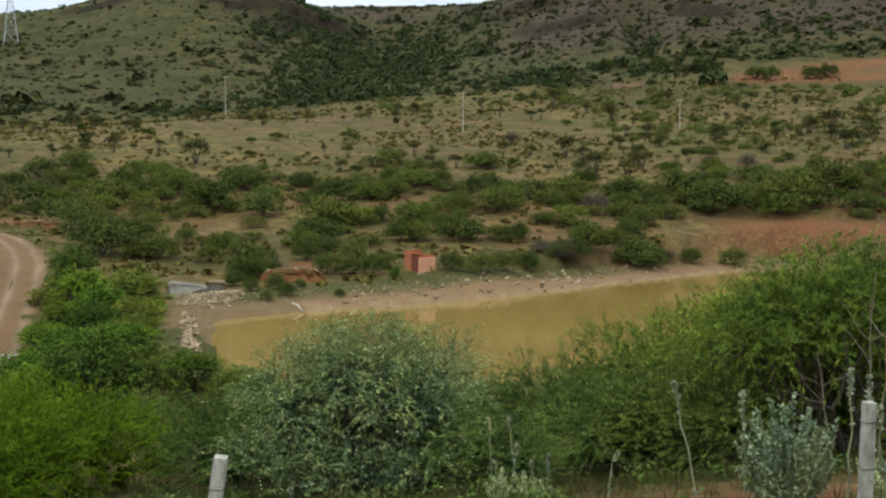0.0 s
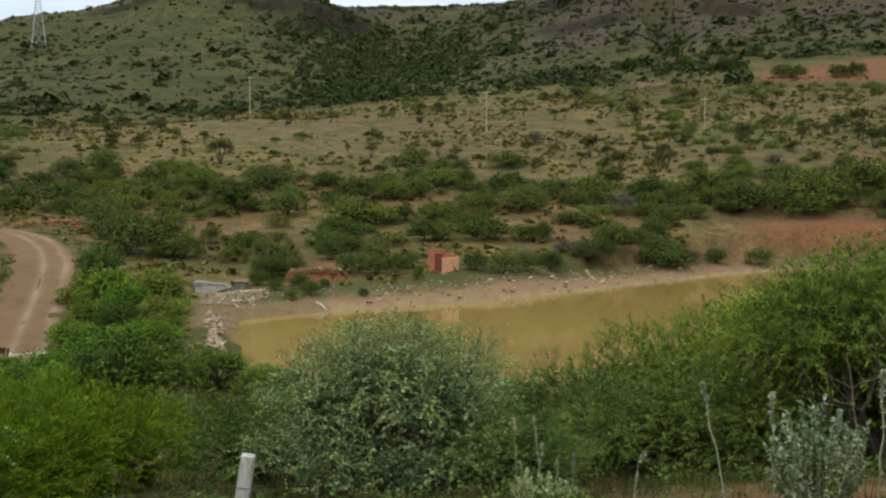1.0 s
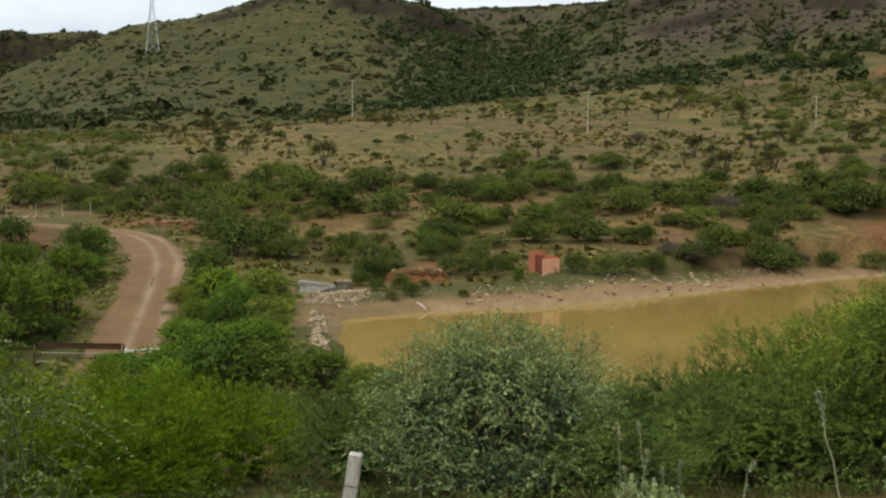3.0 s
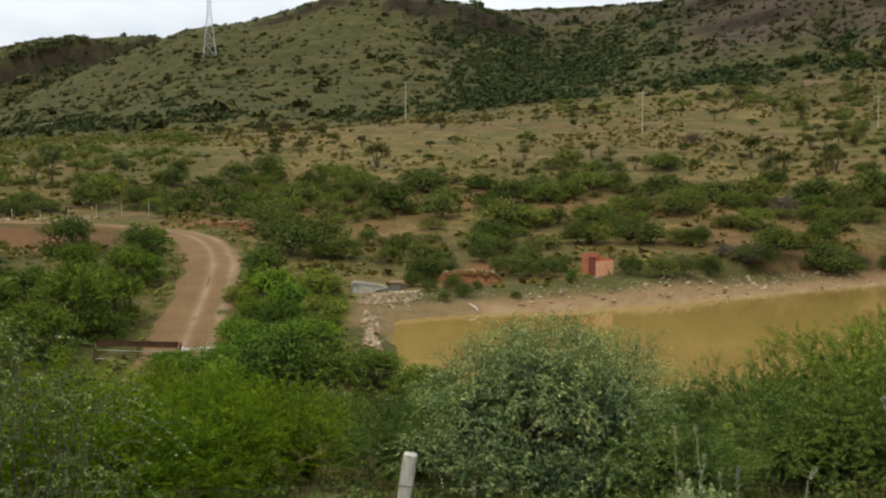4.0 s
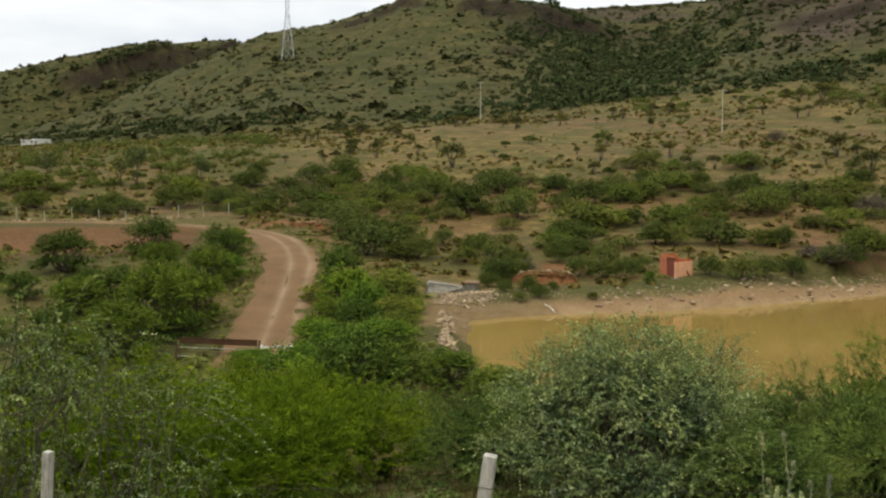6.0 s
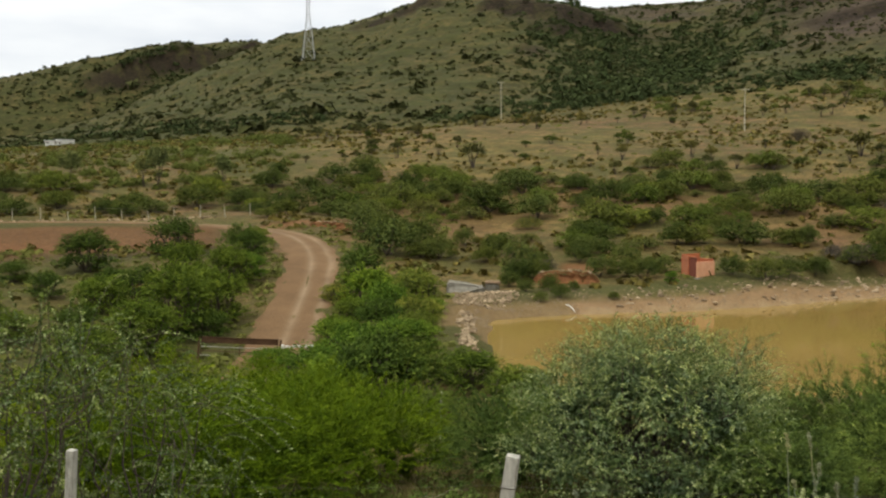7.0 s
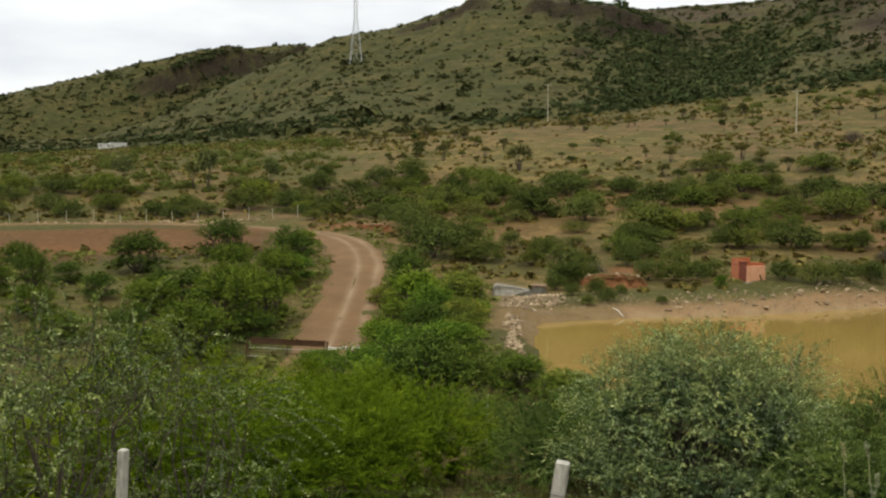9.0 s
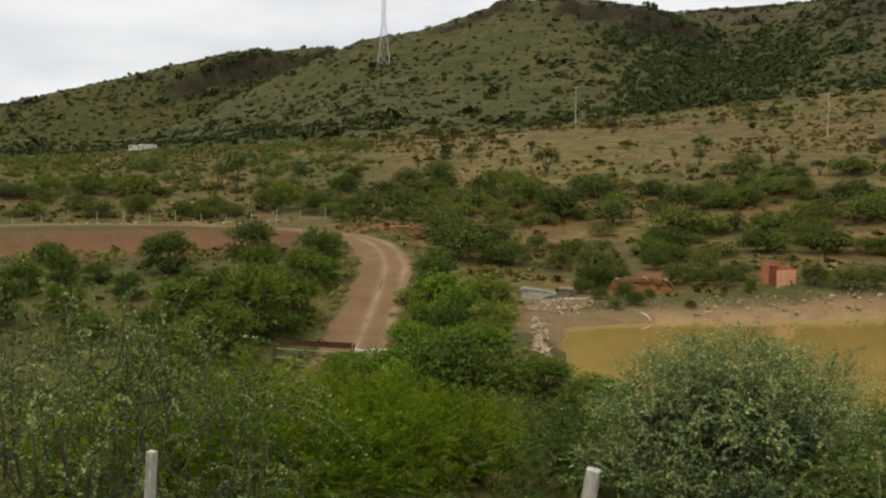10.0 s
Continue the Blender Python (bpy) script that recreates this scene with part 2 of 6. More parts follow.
MAT = {
    "ground": ground_material(),
    "road": road_material(),
    "water": water_material(),
    "brick": brick_material(),
    "mesquite": leaf_material("mesquite_leaf", (0.078, 0.129, 0.007), (0.196, 0.266, 0.024)),
    "acacia": leaf_material("acacia_leaf", (0.080, 0.122, 0.030), (0.195, 0.258, 0.088)),
    "acacia_bright": leaf_material("fresh_acacia_leaf", (0.100, 0.150, 0.024), (0.250, 0.320, 0.078)),
    "cream": leaf_material("woolly_flower", (0.42, 0.42, 0.28), (0.72, 0.71, 0.54)),
    "grey_leaf": leaf_material("grey_green_leaf", (0.080, 0.123, 0.040), (0.43, 0.52, 0.345)),
    "olive_leaf": leaf_material("olive_leaf", (0.074, 0.114, 0.020), (0.40, 0.46, 0.28)),
    "dark_leaf": leaf_material("dark_shrub_leaf", (0.074, 0.098, 0.026), (0.140, 0.170, 0.048), even=True),
    "scrub_leaf": leaf_material("scrub_leaf", (0.044, 0.050, 0.021), (0.084, 0.090, 0.038), even=True),
    "hollow_leaf": leaf_material("hollow_scrub_leaf", (0.040, 0.057, 0.026), (0.084, 0.106, 0.050), even=True),
    "shrub_leaf": leaf_material("hillside_shrub_leaf", (0.094, 0.120, 0.034), (0.172, 0.202, 0.062), even=True),
    "fresh_shrub_leaf": leaf_material("fresh_shrub_leaf", (0.112, 0.150, 0.030), (0.205, 0.240, 0.060), even=True),
    "weed_leaf": leaf_material("olive_weed_leaf", (0.128, 0.138, 0.044), (0.208, 0.212, 0.076), even=True),
    "pale_leaf": leaf_material("pale_blossoming_leaf", (0.130, 0.170, 0.028), (0.34, 0.35, 0.10)),
    "far_leaf": leaf_material("far_bush_leaf", (0.110, 0.126, 0.034), (0.190, 0.205, 0.062), even=True),
    "bare_twig": leaf_material("dry_grey_twig", (0.105, 0.088, 0.080), (0.19, 0.160, 0.145), even=True),
    "slender_leaf": leaf_material("slender_tree_leaf", (0.150, 0.170, 0.072), (0.235, 0.255, 0.120), even=True),
    "thorn_leaf": leaf_material("thorn_tree_leaf", (0.092, 0.094, 0.038), (0.150, 0.148, 0.064), even=True),
    "silver_leaf": leaf_material("silver_leaf", (0.50, 0.52, 0.26), (0.93, 0.91, 0.62)),
    "thicket_leaf": leaf_material("dark_thicket_leaf", (0.060, 0.098, 0.020), (0.145, 0.196, 0.046), even=True),
    "thorn_bush_leaf": leaf_material("thorn_bush_leaf", (0.090, 0.134, 0.020), (0.205, 0.262, 0.052)),
    "fresh_leaf": leaf_material("fresh_leaf", (0.098, 0.176, 0.024), (0.215, 0.305, 0.060)),
    "earth": plain_material("red_earth", (0.12, 0.050, 0.019), (0.29, 0.130, 0.055), 3.0, 0.95, relief=0.8, distance=0.08, stretch=(1, 1, 2.5)),
    "straw": leaf_material("dry_grass_blade", (0.075, 0.066, 0.022), (0.20, 0.165, 0.07)),
    "bark": plain_material("grey_brown_bark", (0.045, 0.034, 0.026), (0.13, 0.105, 0.085), 18.0, 0.92, relief=0.6, stretch=(1, 1, 0.25)),
    "dead_wood": plain_material("bleached_dead_wood", (0.11, 0.088, 0.066), (0.36, 0.31, 0.245), 22.0, 0.9, stretch=(1, 1, 0.2)),
    "post": plain_material("weathered_concrete", (0.24, 0.23, 0.20), (0.60, 0.59, 0.55), 15.0, 0.9, relief=0.6, distance=0.008, stretch=(1, 1, 0.35)),
    "concrete": plain_material("grey_concrete", (0.17, 0.155, 0.13), (0.30, 0.275, 0.235), 5.0, 0.9),
    "stone": plain_material("pale_rubble_stone", (0.25, 0.19, 0.125), (0.47, 0.375, 0.26), 6.0, 0.9, relief=0.5, distance=0.04, each=True),
    "old_concrete": plain_material("weathered_streaked_concrete", (0.13, 0.12, 0.10), (0.31, 0.29, 0.25), 1.6, 0.92, relief=0.5, distance=0.04, stretch=(1.3, 1.3, 0.5)),
    "salmon": plain_material("pale_salmon_wall", (0.70, 0.34, 0.20), (0.82, 0.45, 0.29), 3.0, 0.9, relief=0.2),
    "white": plain_material("white_paint", (0.66, 0.66, 0.64), (0.82, 0.82, 0.80), 6.0, 0.7),
    "rust": plain_material("rusty_brown_iron", (0.065, 0.035, 0.019), (0.15, 0.086, 0.048), 12.0, 0.75, metal=0.2),
    "steel": plain_material("galvanised_steel", (0.42, 0.43, 0.45), (0.56, 0.57, 0.58), 8.0, 0.5, metal=0.6),
    "wire": plain_material("dull_fence_wire", (0.10, 0.09, 0.08), (0.2, 0.19, 0.18), 30.0, 0.6, metal=0.7),
    "pole": plain_material("pale_pole_concrete", (0.40, 0.375, 0.30), (0.54, 0.51, 0.42), 4.0, 0.9),
    "masonry": plain_material("weathered_pinkish_masonry", (0.20, 0.132, 0.088), (0.36, 0.255, 0.165), 2.5, 0.95, relief=0.6, distance=0.05),
    "dark": plain_material("dark_red_infill", (0.16, 0.045, 0.03), (0.24, 0.08, 0.055), 9.0, 0.8),
}

# ---- building helpers ----


def fast_mesh(name, verts, faces, material):
    """A mesh from numpy arrays; all faces have the same number of corners."""
    me = bpy.data.meshes.new(name)
    verts, faces = np.asarray(verts, np.float32), np.asarray(faces, np.int32)
    k = faces.shape[1]
    me.vertices.add(len(verts))
    me.vertices.foreach_set("co", verts.ravel())
    me.loops.add(faces.size)
    me.loops.foreach_set("vertex_index", faces.ravel())
    me.polygons.add(len(faces))
    me.polygons.foreach_set("loop_start", np.arange(0, faces.size, k, dtype=np.int32))
    me.update(calc_edges=True)
    me.validate()
    me.materials.append(material)
    return me


def smooth(me):
    me.polygons.foreach_set("use_smooth", np.ones(len(me.polygons), bool))
    me.update()
    return me


def part(name, data, material, parent, label=""):
    """One mesh object under a thing; data is a bmesh or a ready mesh."""
    if isinstance(data, bmesh.types.BMesh):
        me = bpy.data.meshes.new(name)
        data.to_mesh(me)
        data.free()
        me.materials.append(material)
    else:
        me = data
    ob = new(name, me)
    ob.parent = parent
    return tagged(ob, label)


def box(bm, lo, hi, bevel=0.0, m=None):
    lo, hi = Vector(lo), Vector(hi)
    got = bmesh.ops.create_cube(bm, size=1.0, matrix=Matrix.Translation((lo + hi) / 2) @ Matrix.Diagonal((*(hi - lo), 1)))
    vs = got["verts"]
    if bevel:
        es = list({e for v in vs for e in v.link_edges})
        vs = list({v for f in bmesh.ops.bevel(bm, geom=es, offset=bevel, segments=2, affect="EDGES")["faces"] for v in f.verts} | {v for v in vs if v.is_valid})
    if m is not None:
        bmesh.ops.transform(bm, matrix=m, verts=vs)
    return bm


def tube(paths, sides=6):
    """Vertices and quads of tapered tubes; each path is (points, radii)."""
    V, F, base = [], [], 0
    ang = np.linspace(0, 2 * np.pi, sides, endpoint=False)
    for pts, rad in paths:
        pts, rad = np.asarray(pts, float), np.asarray(rad, float)
        d = np.gradient(pts, axis=0)
        d /= np.linalg.norm(d, axis=1, keepdims=True) + 1e-9
        ref = np.where(np.abs(d[:, 2:3]) > 0.9, [[1.0, 0, 0]], [[0, 0, 1.0]])
        u = np.cross(d, ref)
        u /= np.linalg.norm(u, axis=1, keepdims=True) + 1e-9
        v = np.cross(d, u)
        ring = pts[:, None] + rad[:, None, None] * (np.cos(ang)[None, :, None] * u[:, None] + np.sin(ang)[None, :, None] * v[:, None])
        V.append(ring.reshape(-1, 3))
        for i in range(len(pts) - 1):
            for j in range(sides):
                a, b = base + i * sides + j, base + i * sides + (j + 1) % sides
                F.append((a, b, b + sides, a + sides))
        base += len(pts) * sides
    return np.concatenate(V), np.array(F)


def hash_noise(x, y, seed=0):
    """Smooth value noise on arrays, -1 to 1."""
    xi, yi = np.floor(x).astype(np.int64), np.floor(y).astype(np.int64)
    fx, fy = x - xi, y - yi
    fx, fy = fx * fx * (3 - 2 * fx), fy * fy * (3 - 2 * fy)

    def h(a, b):
        k = (a * 374761393 + b * 668265263 + seed * 974634777) & 0x7FFFFFFF
        k = ((k ^ (k >> 13)) * 1274126177) & 0x7FFFFFFF
        return ((k ^ (k >> 16)) & 0xFFFF) / 32767.5 - 1

    a, b, c, d = h(xi, yi), h(xi + 1, yi), h(xi, yi + 1), h(xi + 1, yi + 1)
    return (a * (1 - fx) + b * fx) * (1 - fy) + (c * (1 - fx) + d * fx) * fy


def fbm(x, y, size, octaves=4, seed=0):
    out, amp = 0.0, 1.0
    for k in range(octaves):
        out = out + amp * hash_noise(x / size * 2 ** k, y / size * 2 ** k, seed + k)
        amp *= 0.5
    return out


# ---- the lie of the land ----
WATER = -6.63
AZ = [-180, -60, -45, -36, -30, -25, -20, -15, -5, 5, 15, 25, 50, 180]
NEAR_AZ = [-180, -45, -12, 10, 25, 180]
RIDGE_AZ = [-180, -60, -45, -36.4, -31.6, -26.7, -23.4, -20.8, -19, -16.7, -14, -11.4, -10, -8, -4.5, -1, 2, 6, 12, 25, 50, 180]
RIDGE_S = [0.01, 0.068, 0.088, 0.130, 0.146, 0.159, 0.170, 0.181, 0.194, 0.204, 0.207, 0.201, 0.1955, 0.1935, 0.1895, 0.190, 0.196, 0.212, 0.235, 0.25, 0.2, 0.01]
RIDGE_R = [900, 950, 950, 950, 950, 900, 620, 580, 560, 540, 550, 580, 600, 640, 700, 700, 660, 600, 580, 560, 560, 900]
SPUR_AZ = [-60, -40, -36.5, -33.9, -30, -25.4, -20, -15]
SPUR_S = [0.04, 0.055, 0.070, 0.088, 0.119, 0.158, 0.1775, 0.203]
MID = [
    (50, [0.4, -7.2, -7.6, -7.8, -7.9, -7.7, -7.3, -6.2, -6.5, -6.4, -6.0, -5.5, -4, 0.4]),
    (65, [0.6, -5.8, -6.0, -6.2, -6.6, -6.3, -6.3, -6.0, -6.3, -6.4, -6.4, -6.0, -5, 0.6]),
    (78, [0.8, -4.4, -4.6, -4.8, -4.7, -4.1, -4.9, -5.2, -5.0, -5.2, -6.3, -6.3, -5, 0.8]),
    (92, [1.0, -3.1, -3.2, -3.4, -3.4, -2.9, -3.3, -3.5, -3.3, -3.6, -5.3, -6.2, -5, 1.0]),
    (108, [1.2, -1.7, -1.75, -1.75, -1.7, -1.4, -1.4, -1.2, -0.8, -0.9, -2.7, -4.2, -3, 1.2]),
    (125, [1.5, -0.6, -0.6, -0.6, -0.4, 0.0, 0.4, 1.0, 1.6, 1.7, 1.0, 0.2, 0.5, 1.5]),
]
FIELD = [
    (160, [0.004, 0.018, 0.020, 0.022, 0.026, 0.030, 0.034, 0.037, 0.0377, 0.04, 0.04, 0.04, 0.04, 0.004]),
    (200, [0.006, 0.026, 0.030, 0.040, 0.046, 0.052, 0.058, 0.066, 0.062, 0.061, 0.062, 0.065, 0.06, 0.006]),
    (265, [0.008, 0.034, 0.037, 0.048, 0.055, 0.062, 0.067, 0.073, 0.092, 0.104, 0.106, 0.104, 0.09, 0.008]),
]
ROAD = [(-27.2, 47), (-26.4, 53), (-25.4, 62), (-24.5, 72), (-24.2, 82), (-25.0, 92), (-26.8, 100), (-30, 106.5), (-34, 110), (-40, 112), (-46, 112.5), (-56, 114), (-68, 118)]
POND = [(-10.6, 44.5), (-12.1, 50), (-13.5, 56), (-13.9, 59.3), (-9.2, 63.2), (-3.3, 66.2), (3, 71), (10, 77.2), (17, 84), (23, 89.6), (30, 95), (38, 97), (40, 88), (33, 72), (24, 58), (14, 46), (4, 39.5), (-4, 39), (-9, 41)]


def polar(az, r):
    return r * math.sin(radians(az)), r * math.cos(radians(az))


def spline(pts, step):
    """Points every step metres along a smooth line through pts."""
    p = np.array(pts, float)
    p = np.vstack([2 * p[0] - p[1], p, 2 * p[-1] - p[-2]])
    out = []
    for i in range(1, len(p) - 2):
        k = max(2, int(np.linalg.norm(p[i + 1] - p[i]) / step))
        t = np.linspace(0, 1, k, endpoint=False)[:, None]
        a, b, c, d = p[i - 1], p[i], p[i + 1], p[i + 2]
        out.append(0.5 * (2 * b + (c - a) * t + (2 * a - 5 * b + 4 * c - d) * t ** 2 + (3 * b - a - 3 * c + d) * t ** 3))
    return np.vstack(out + [p[-2:-1]])


ROAD_LINE = spline([polar(a, r) for a, r in ROAD], 0.8)
POND_LINE = spline(POND + POND[:1], 1.0)


def line_distance(x, y, line):
    """Distance to a polyline's points, and the nearest one's index, in chunks."""
    d, k = np.empty(len(x)), np.empty(len(x), int)
    for s in range(0, len(x), 20000):
        q = (x[s:s + 20000, None] - line[None, :, 0]) ** 2 + (y[s:s + 20000, None] - line[None, :, 1]) ** 2
        k[s:s + 20000] = q.argmin(1)
        d[s:s + 20000] = np.sqrt(q.min(1))
    return d, k


def inside(x, y, poly):
    got = np.zeros(len(x), bool)
    for (x0, y0), (x1, y1) in zip(poly, np.roll(poly, -1, 0)):
        c = ((y0 > y) != (y1 > y)) & (x < (x1 - x0) * (y - y0) / (y1 - y0 + 1e-12) + x0)
        got ^= c
    return got


# bands of rock on the hills: azimuth from, to, range at both ends, height
CLIFFS = [(-14.5, -4.5, 470, 486, 6.0), (-12.2, -7.8, 452, 462, 3.5), (-12.5, -9.3, 396, 402, 2.5), (-37.5, -26.0, 846, 874, 15.0), (-34.0, -27.5, 800, 812, 6.0),
          (0.5, 7.5, 478, 470, 4.5), (12.8, 17.5, 402, 388, 5.0), (3.5, 10.0, 420, 412, 3.0), (18.0, 25.0, 432, 420, 4.0), (-22.0, -15.5, 520, 505, 3.0)]


def cliffs(x, y):
    """Rise of the ground behind each rock band, and how much of its face shows."""
    r, th = np.hypot(x, y), np.degrees(np.arctan2(x, y))
    dz, face = 0 * r, 0 * r
    for k, (a0, a1, r0, r1, tall) in enumerate(CLIFFS):
        rc = np.interp(th, [a0, a1], [r0, r1]) + 9 * hash_noise(x / 38, y / 38, 51 + k) + 4 * hash_noise(x / 11, y / 11, 71 + k)
        ends = np.clip((th - a0) / 1.2, 0, 1) * np.clip((a1 - th) / 1.2, 0, 1) * np.clip(0.75 + 0.6 * hash_noise(x / 30, y / 30, 91 + k), 0, 1)
        e = np.clip((r - rc) / 5, 0, 1)
        dz = dz + tall * ends * e * e * (3 - 2 * e) * np.clip((rc + 75 - r) / 60, 0, 1)
        face = np.maximum(face, np.minimum(ends * 1.3, 1) * np.exp(-((r - rc - 2) / (5.5 + 0.6 * tall)) ** 2))
    return dz, face


def hollow(th, r):
    """The wooded hollow below the saddle: wide above, narrow at its mouth."""
    half = np.interp(r, [285, 330, 470, 600], [3.6, 4.4, 6.2, 6.8])
    axis = np.interp(r, [285, 380, 520], [-4.6, -3.6, -4.6])
    return np.exp(-np.abs((th - axis) / half) ** 2.6) * np.clip((r - 262) / 25, 0, 1) * np.clip((535 - r) / 70, 0, 1)


def base_height(x, y):
    r, th = np.hypot(x, y), np.degrees(np.arctan2(x, y))
    cols = [(0.0, 0 * r), (2.5, 0 * r - 0.05),
            (9.0, np.interp(th, NEAR_AZ, [0.1, -2.2, -2.0, -1.6, -1.25, 0.1])),
            (16.0, np.interp(th, NEAR_AZ, [0.2, -4.0, -3.7, -3.3, -2.6, 0.2])),
            (30.0, np.interp(th, NEAR_AZ, [0.3, -6.6, -6.2, -5.6, -4.6, 0.3]))]
    cols += [(R, np.interp(th, AZ, z)) for R, z in MID]
    cols += [(R, 1.6 + R * np.interp(th, AZ, s)) for R, s in FIELD]
    ridge_r = np.interp(th, RIDGE_AZ, RIDGE_R)
    ridge_z = 1.6 + ridge_r * np.interp(th, RIDGE_AZ, RIDGE_S)
    spur = np.interp(th, SPUR_AZ, SPUR_S) * 560 + 1.6
    left = np.clip((-22.0 - th) / 4, 0, 1)
    east = np.clip((th + 21) / 6, 0, 1)
    z560 = east * ridge_z * np.clip(560 / ridge_r, 0, 1) ** 1.25 + (1 - east) * spur
    z420 = cols[-1][1] * 0.52 + z560 * 0.48
    z700 = z560 * (1 - 0.35 * left) * left + (1 - left) * ridge_z * 0.985
    knots = np.array([c[0] for c in cols] + [420, 560, 720, 950, 1500, 4800])
    z950 = left * ridge_z + (1 - left) * ridge_z * 0.9
    table = np.stack([c[1] for c in cols] + [z420, z560, z700, z950, z950 * 0.5, 0 * r - 5], 1)
    # Hermite through the knots
    i = np.clip(np.searchsorted(knots, r, side="right") - 1, 0, len(knots) - 2)
    slope = np.diff(table, axis=1) / np.diff(knots)[None]
    tang = np.concatenate([slope[:, :1], 0.5 * (slope[:, 1:] + slope[:, :-1]), slope[:, -1:]], 1)
    flat = np.concatenate([slope[:, :1] * 0 > 1, slope[:, 1:] * slope[:, :-1] < 0, slope[:, :1] * 0 > 1], 1)
    tang[flat] *= 0.3
    k = np.arange(len(r))
    h = knots[i + 1] - knots[i]
    t = np.clip((r - knots[i]) / h, 0, 1)
    z = ((2 * t ** 3 - 3 * t ** 2 + 1) * table[k, i] + (t ** 3 - 2 * t ** 2 + t) * h * tang[k, i]
         + (3 * t ** 2 - 2 * t ** 3) * table[k, i + 1] + (t ** 3 - t ** 2) * h * tang[k, i + 1])
    z = z + cliffs(x, y)[0]
    z = z - 9.0 * np.exp(-((th + 3.9) / 3.4) ** 2) * np.clip((r - 300) / 80, 0, 1) * np.clip((570 - r) / 90, 0, 1)
    rough = np.clip(r / 120, 0.06, 1)
    z = z + 0.22 * rough * fbm(x, y, 9, 4, 3) + np.clip((r - 230) / 150, 0, 1) * (np.clip(np.abs(ridge_r - r) / 120, 0.25, 1) * 2.6 * fbm(x, y, 70, 4, 11) + 0.6 * fbm(x, y, 9, 3, 5))
    # an unseen rise added behind the viewpoint, to cut low light on the bushes
    z = z + 0.24 * np.clip(r - 7, 0, 130) * np.clip((np.abs(th) - 80) / 35, 0, 1) * np.clip((900 - r) / 500, 0, 1)
    # a dry ravine down the eastern hill
    z = z - 9 * np.exp(-((th - 11.6 - 0.4 * np.sin(r / 40)) / 0.9) ** 2) * np.clip((r - 285) / 80, 0, 1) * np.clip((640 - r) / 60, 0, 1)
    return z


ROAD_Z = base_height(ROAD_LINE[:, 0], ROAD_LINE[:, 1])
ROAD_Z = np.convolve(np.pad(ROAD_Z, 12, mode="edge"), np.ones(25) / 25, mode="valid")
ROAD_HALF = 2.35


def height(x, y):
    """Ground height, with the pond dug out, the dam raised and the road bedded in."""
    x, y = np.atleast_1d(np.asarray(x, float)), np.atleast_1d(np.asarray(y, float))
    z = base_height(x, y)
    near = (np.hypot(x, y) < 135) & (np.hypot(x, y) > 28)
    if near.any():
        px, py, pz = x[near], y[near], z[near]
        d, _ = line_distance(px, py, POND_LINE)
        wet = inside(px, py, POND_LINE)
        bank = WATER + 0.03 + 0.2 * np.minimum(d, 6)
        pz = np.where(wet, WATER - 0.06 - 0.25 * np.minimum(d, 5), np.where(d < 9, np.maximum(pz, bank) * np.clip((9 - d) / 6, 0, 1) + pz * (1 - np.clip((9 - d) / 6, 0, 1)), pz))
        pz = np.where(~wet & (d < 3), np.minimum(pz, WATER + 0.05 + 0.42 * d), pz)
        pz = np.where(~wet & (d < 6) & (px > 2) & (py > 60), np.minimum(pz, WATER + 0.05 + np.interp(px, [2, 8], [0.42, 0.17]) * d), pz)
        # the dam's crest on the pond's west side
        ax, ay, bx, by = -10.5, 36.0, -20.5, 73.0
        s = np.clip(((px - ax) * (bx - ax) + (py - ay) * (by - ay)) / ((bx - ax) ** 2 + (by - ay) ** 2), 0, 1)
        dd = np.hypot(px - ax - s * (bx - ax), py - ay - s * (by - ay))
        crest = -5.75 - np.maximum(dd - 1.6, 0) * 0.42
        pz = np.where(wet, pz, np.maximum(pz, crest))
        pz = np.where(~wet & (d < 3), np.minimum(pz, WATER + 0.05 + 0.45 * d), pz)
        rd, k = line_distance(px, py, ROAD_LINE)
        f = np.clip((ROAD_HALF + 2.6 - rd) / 2.2, 0, 1)
        f = f * f * (3 - 2 * f)
        pz = pz * (1 - f) + ROAD_Z[k] * f
        z = z.copy()
        z[near] = pz
    return z


def ground_at(x, y):
    return float(height(x, y)[0])

# ---- ground, road, water ----


def unit(v):
    return v / (np.linalg.norm(v, axis=-1, keepdims=True) + 1e-9)


def patch(v, lo, hi, soft):
    return np.clip((v - lo) / soft, 0, 1) * np.clip((hi - v) / soft, 0, 1)


def set_mask(me, name, values):
    me.attributes.new(name, "FLOAT", "POINT").data.foreach_set("value", np.clip(values, 0, 1).astype(np.float32))


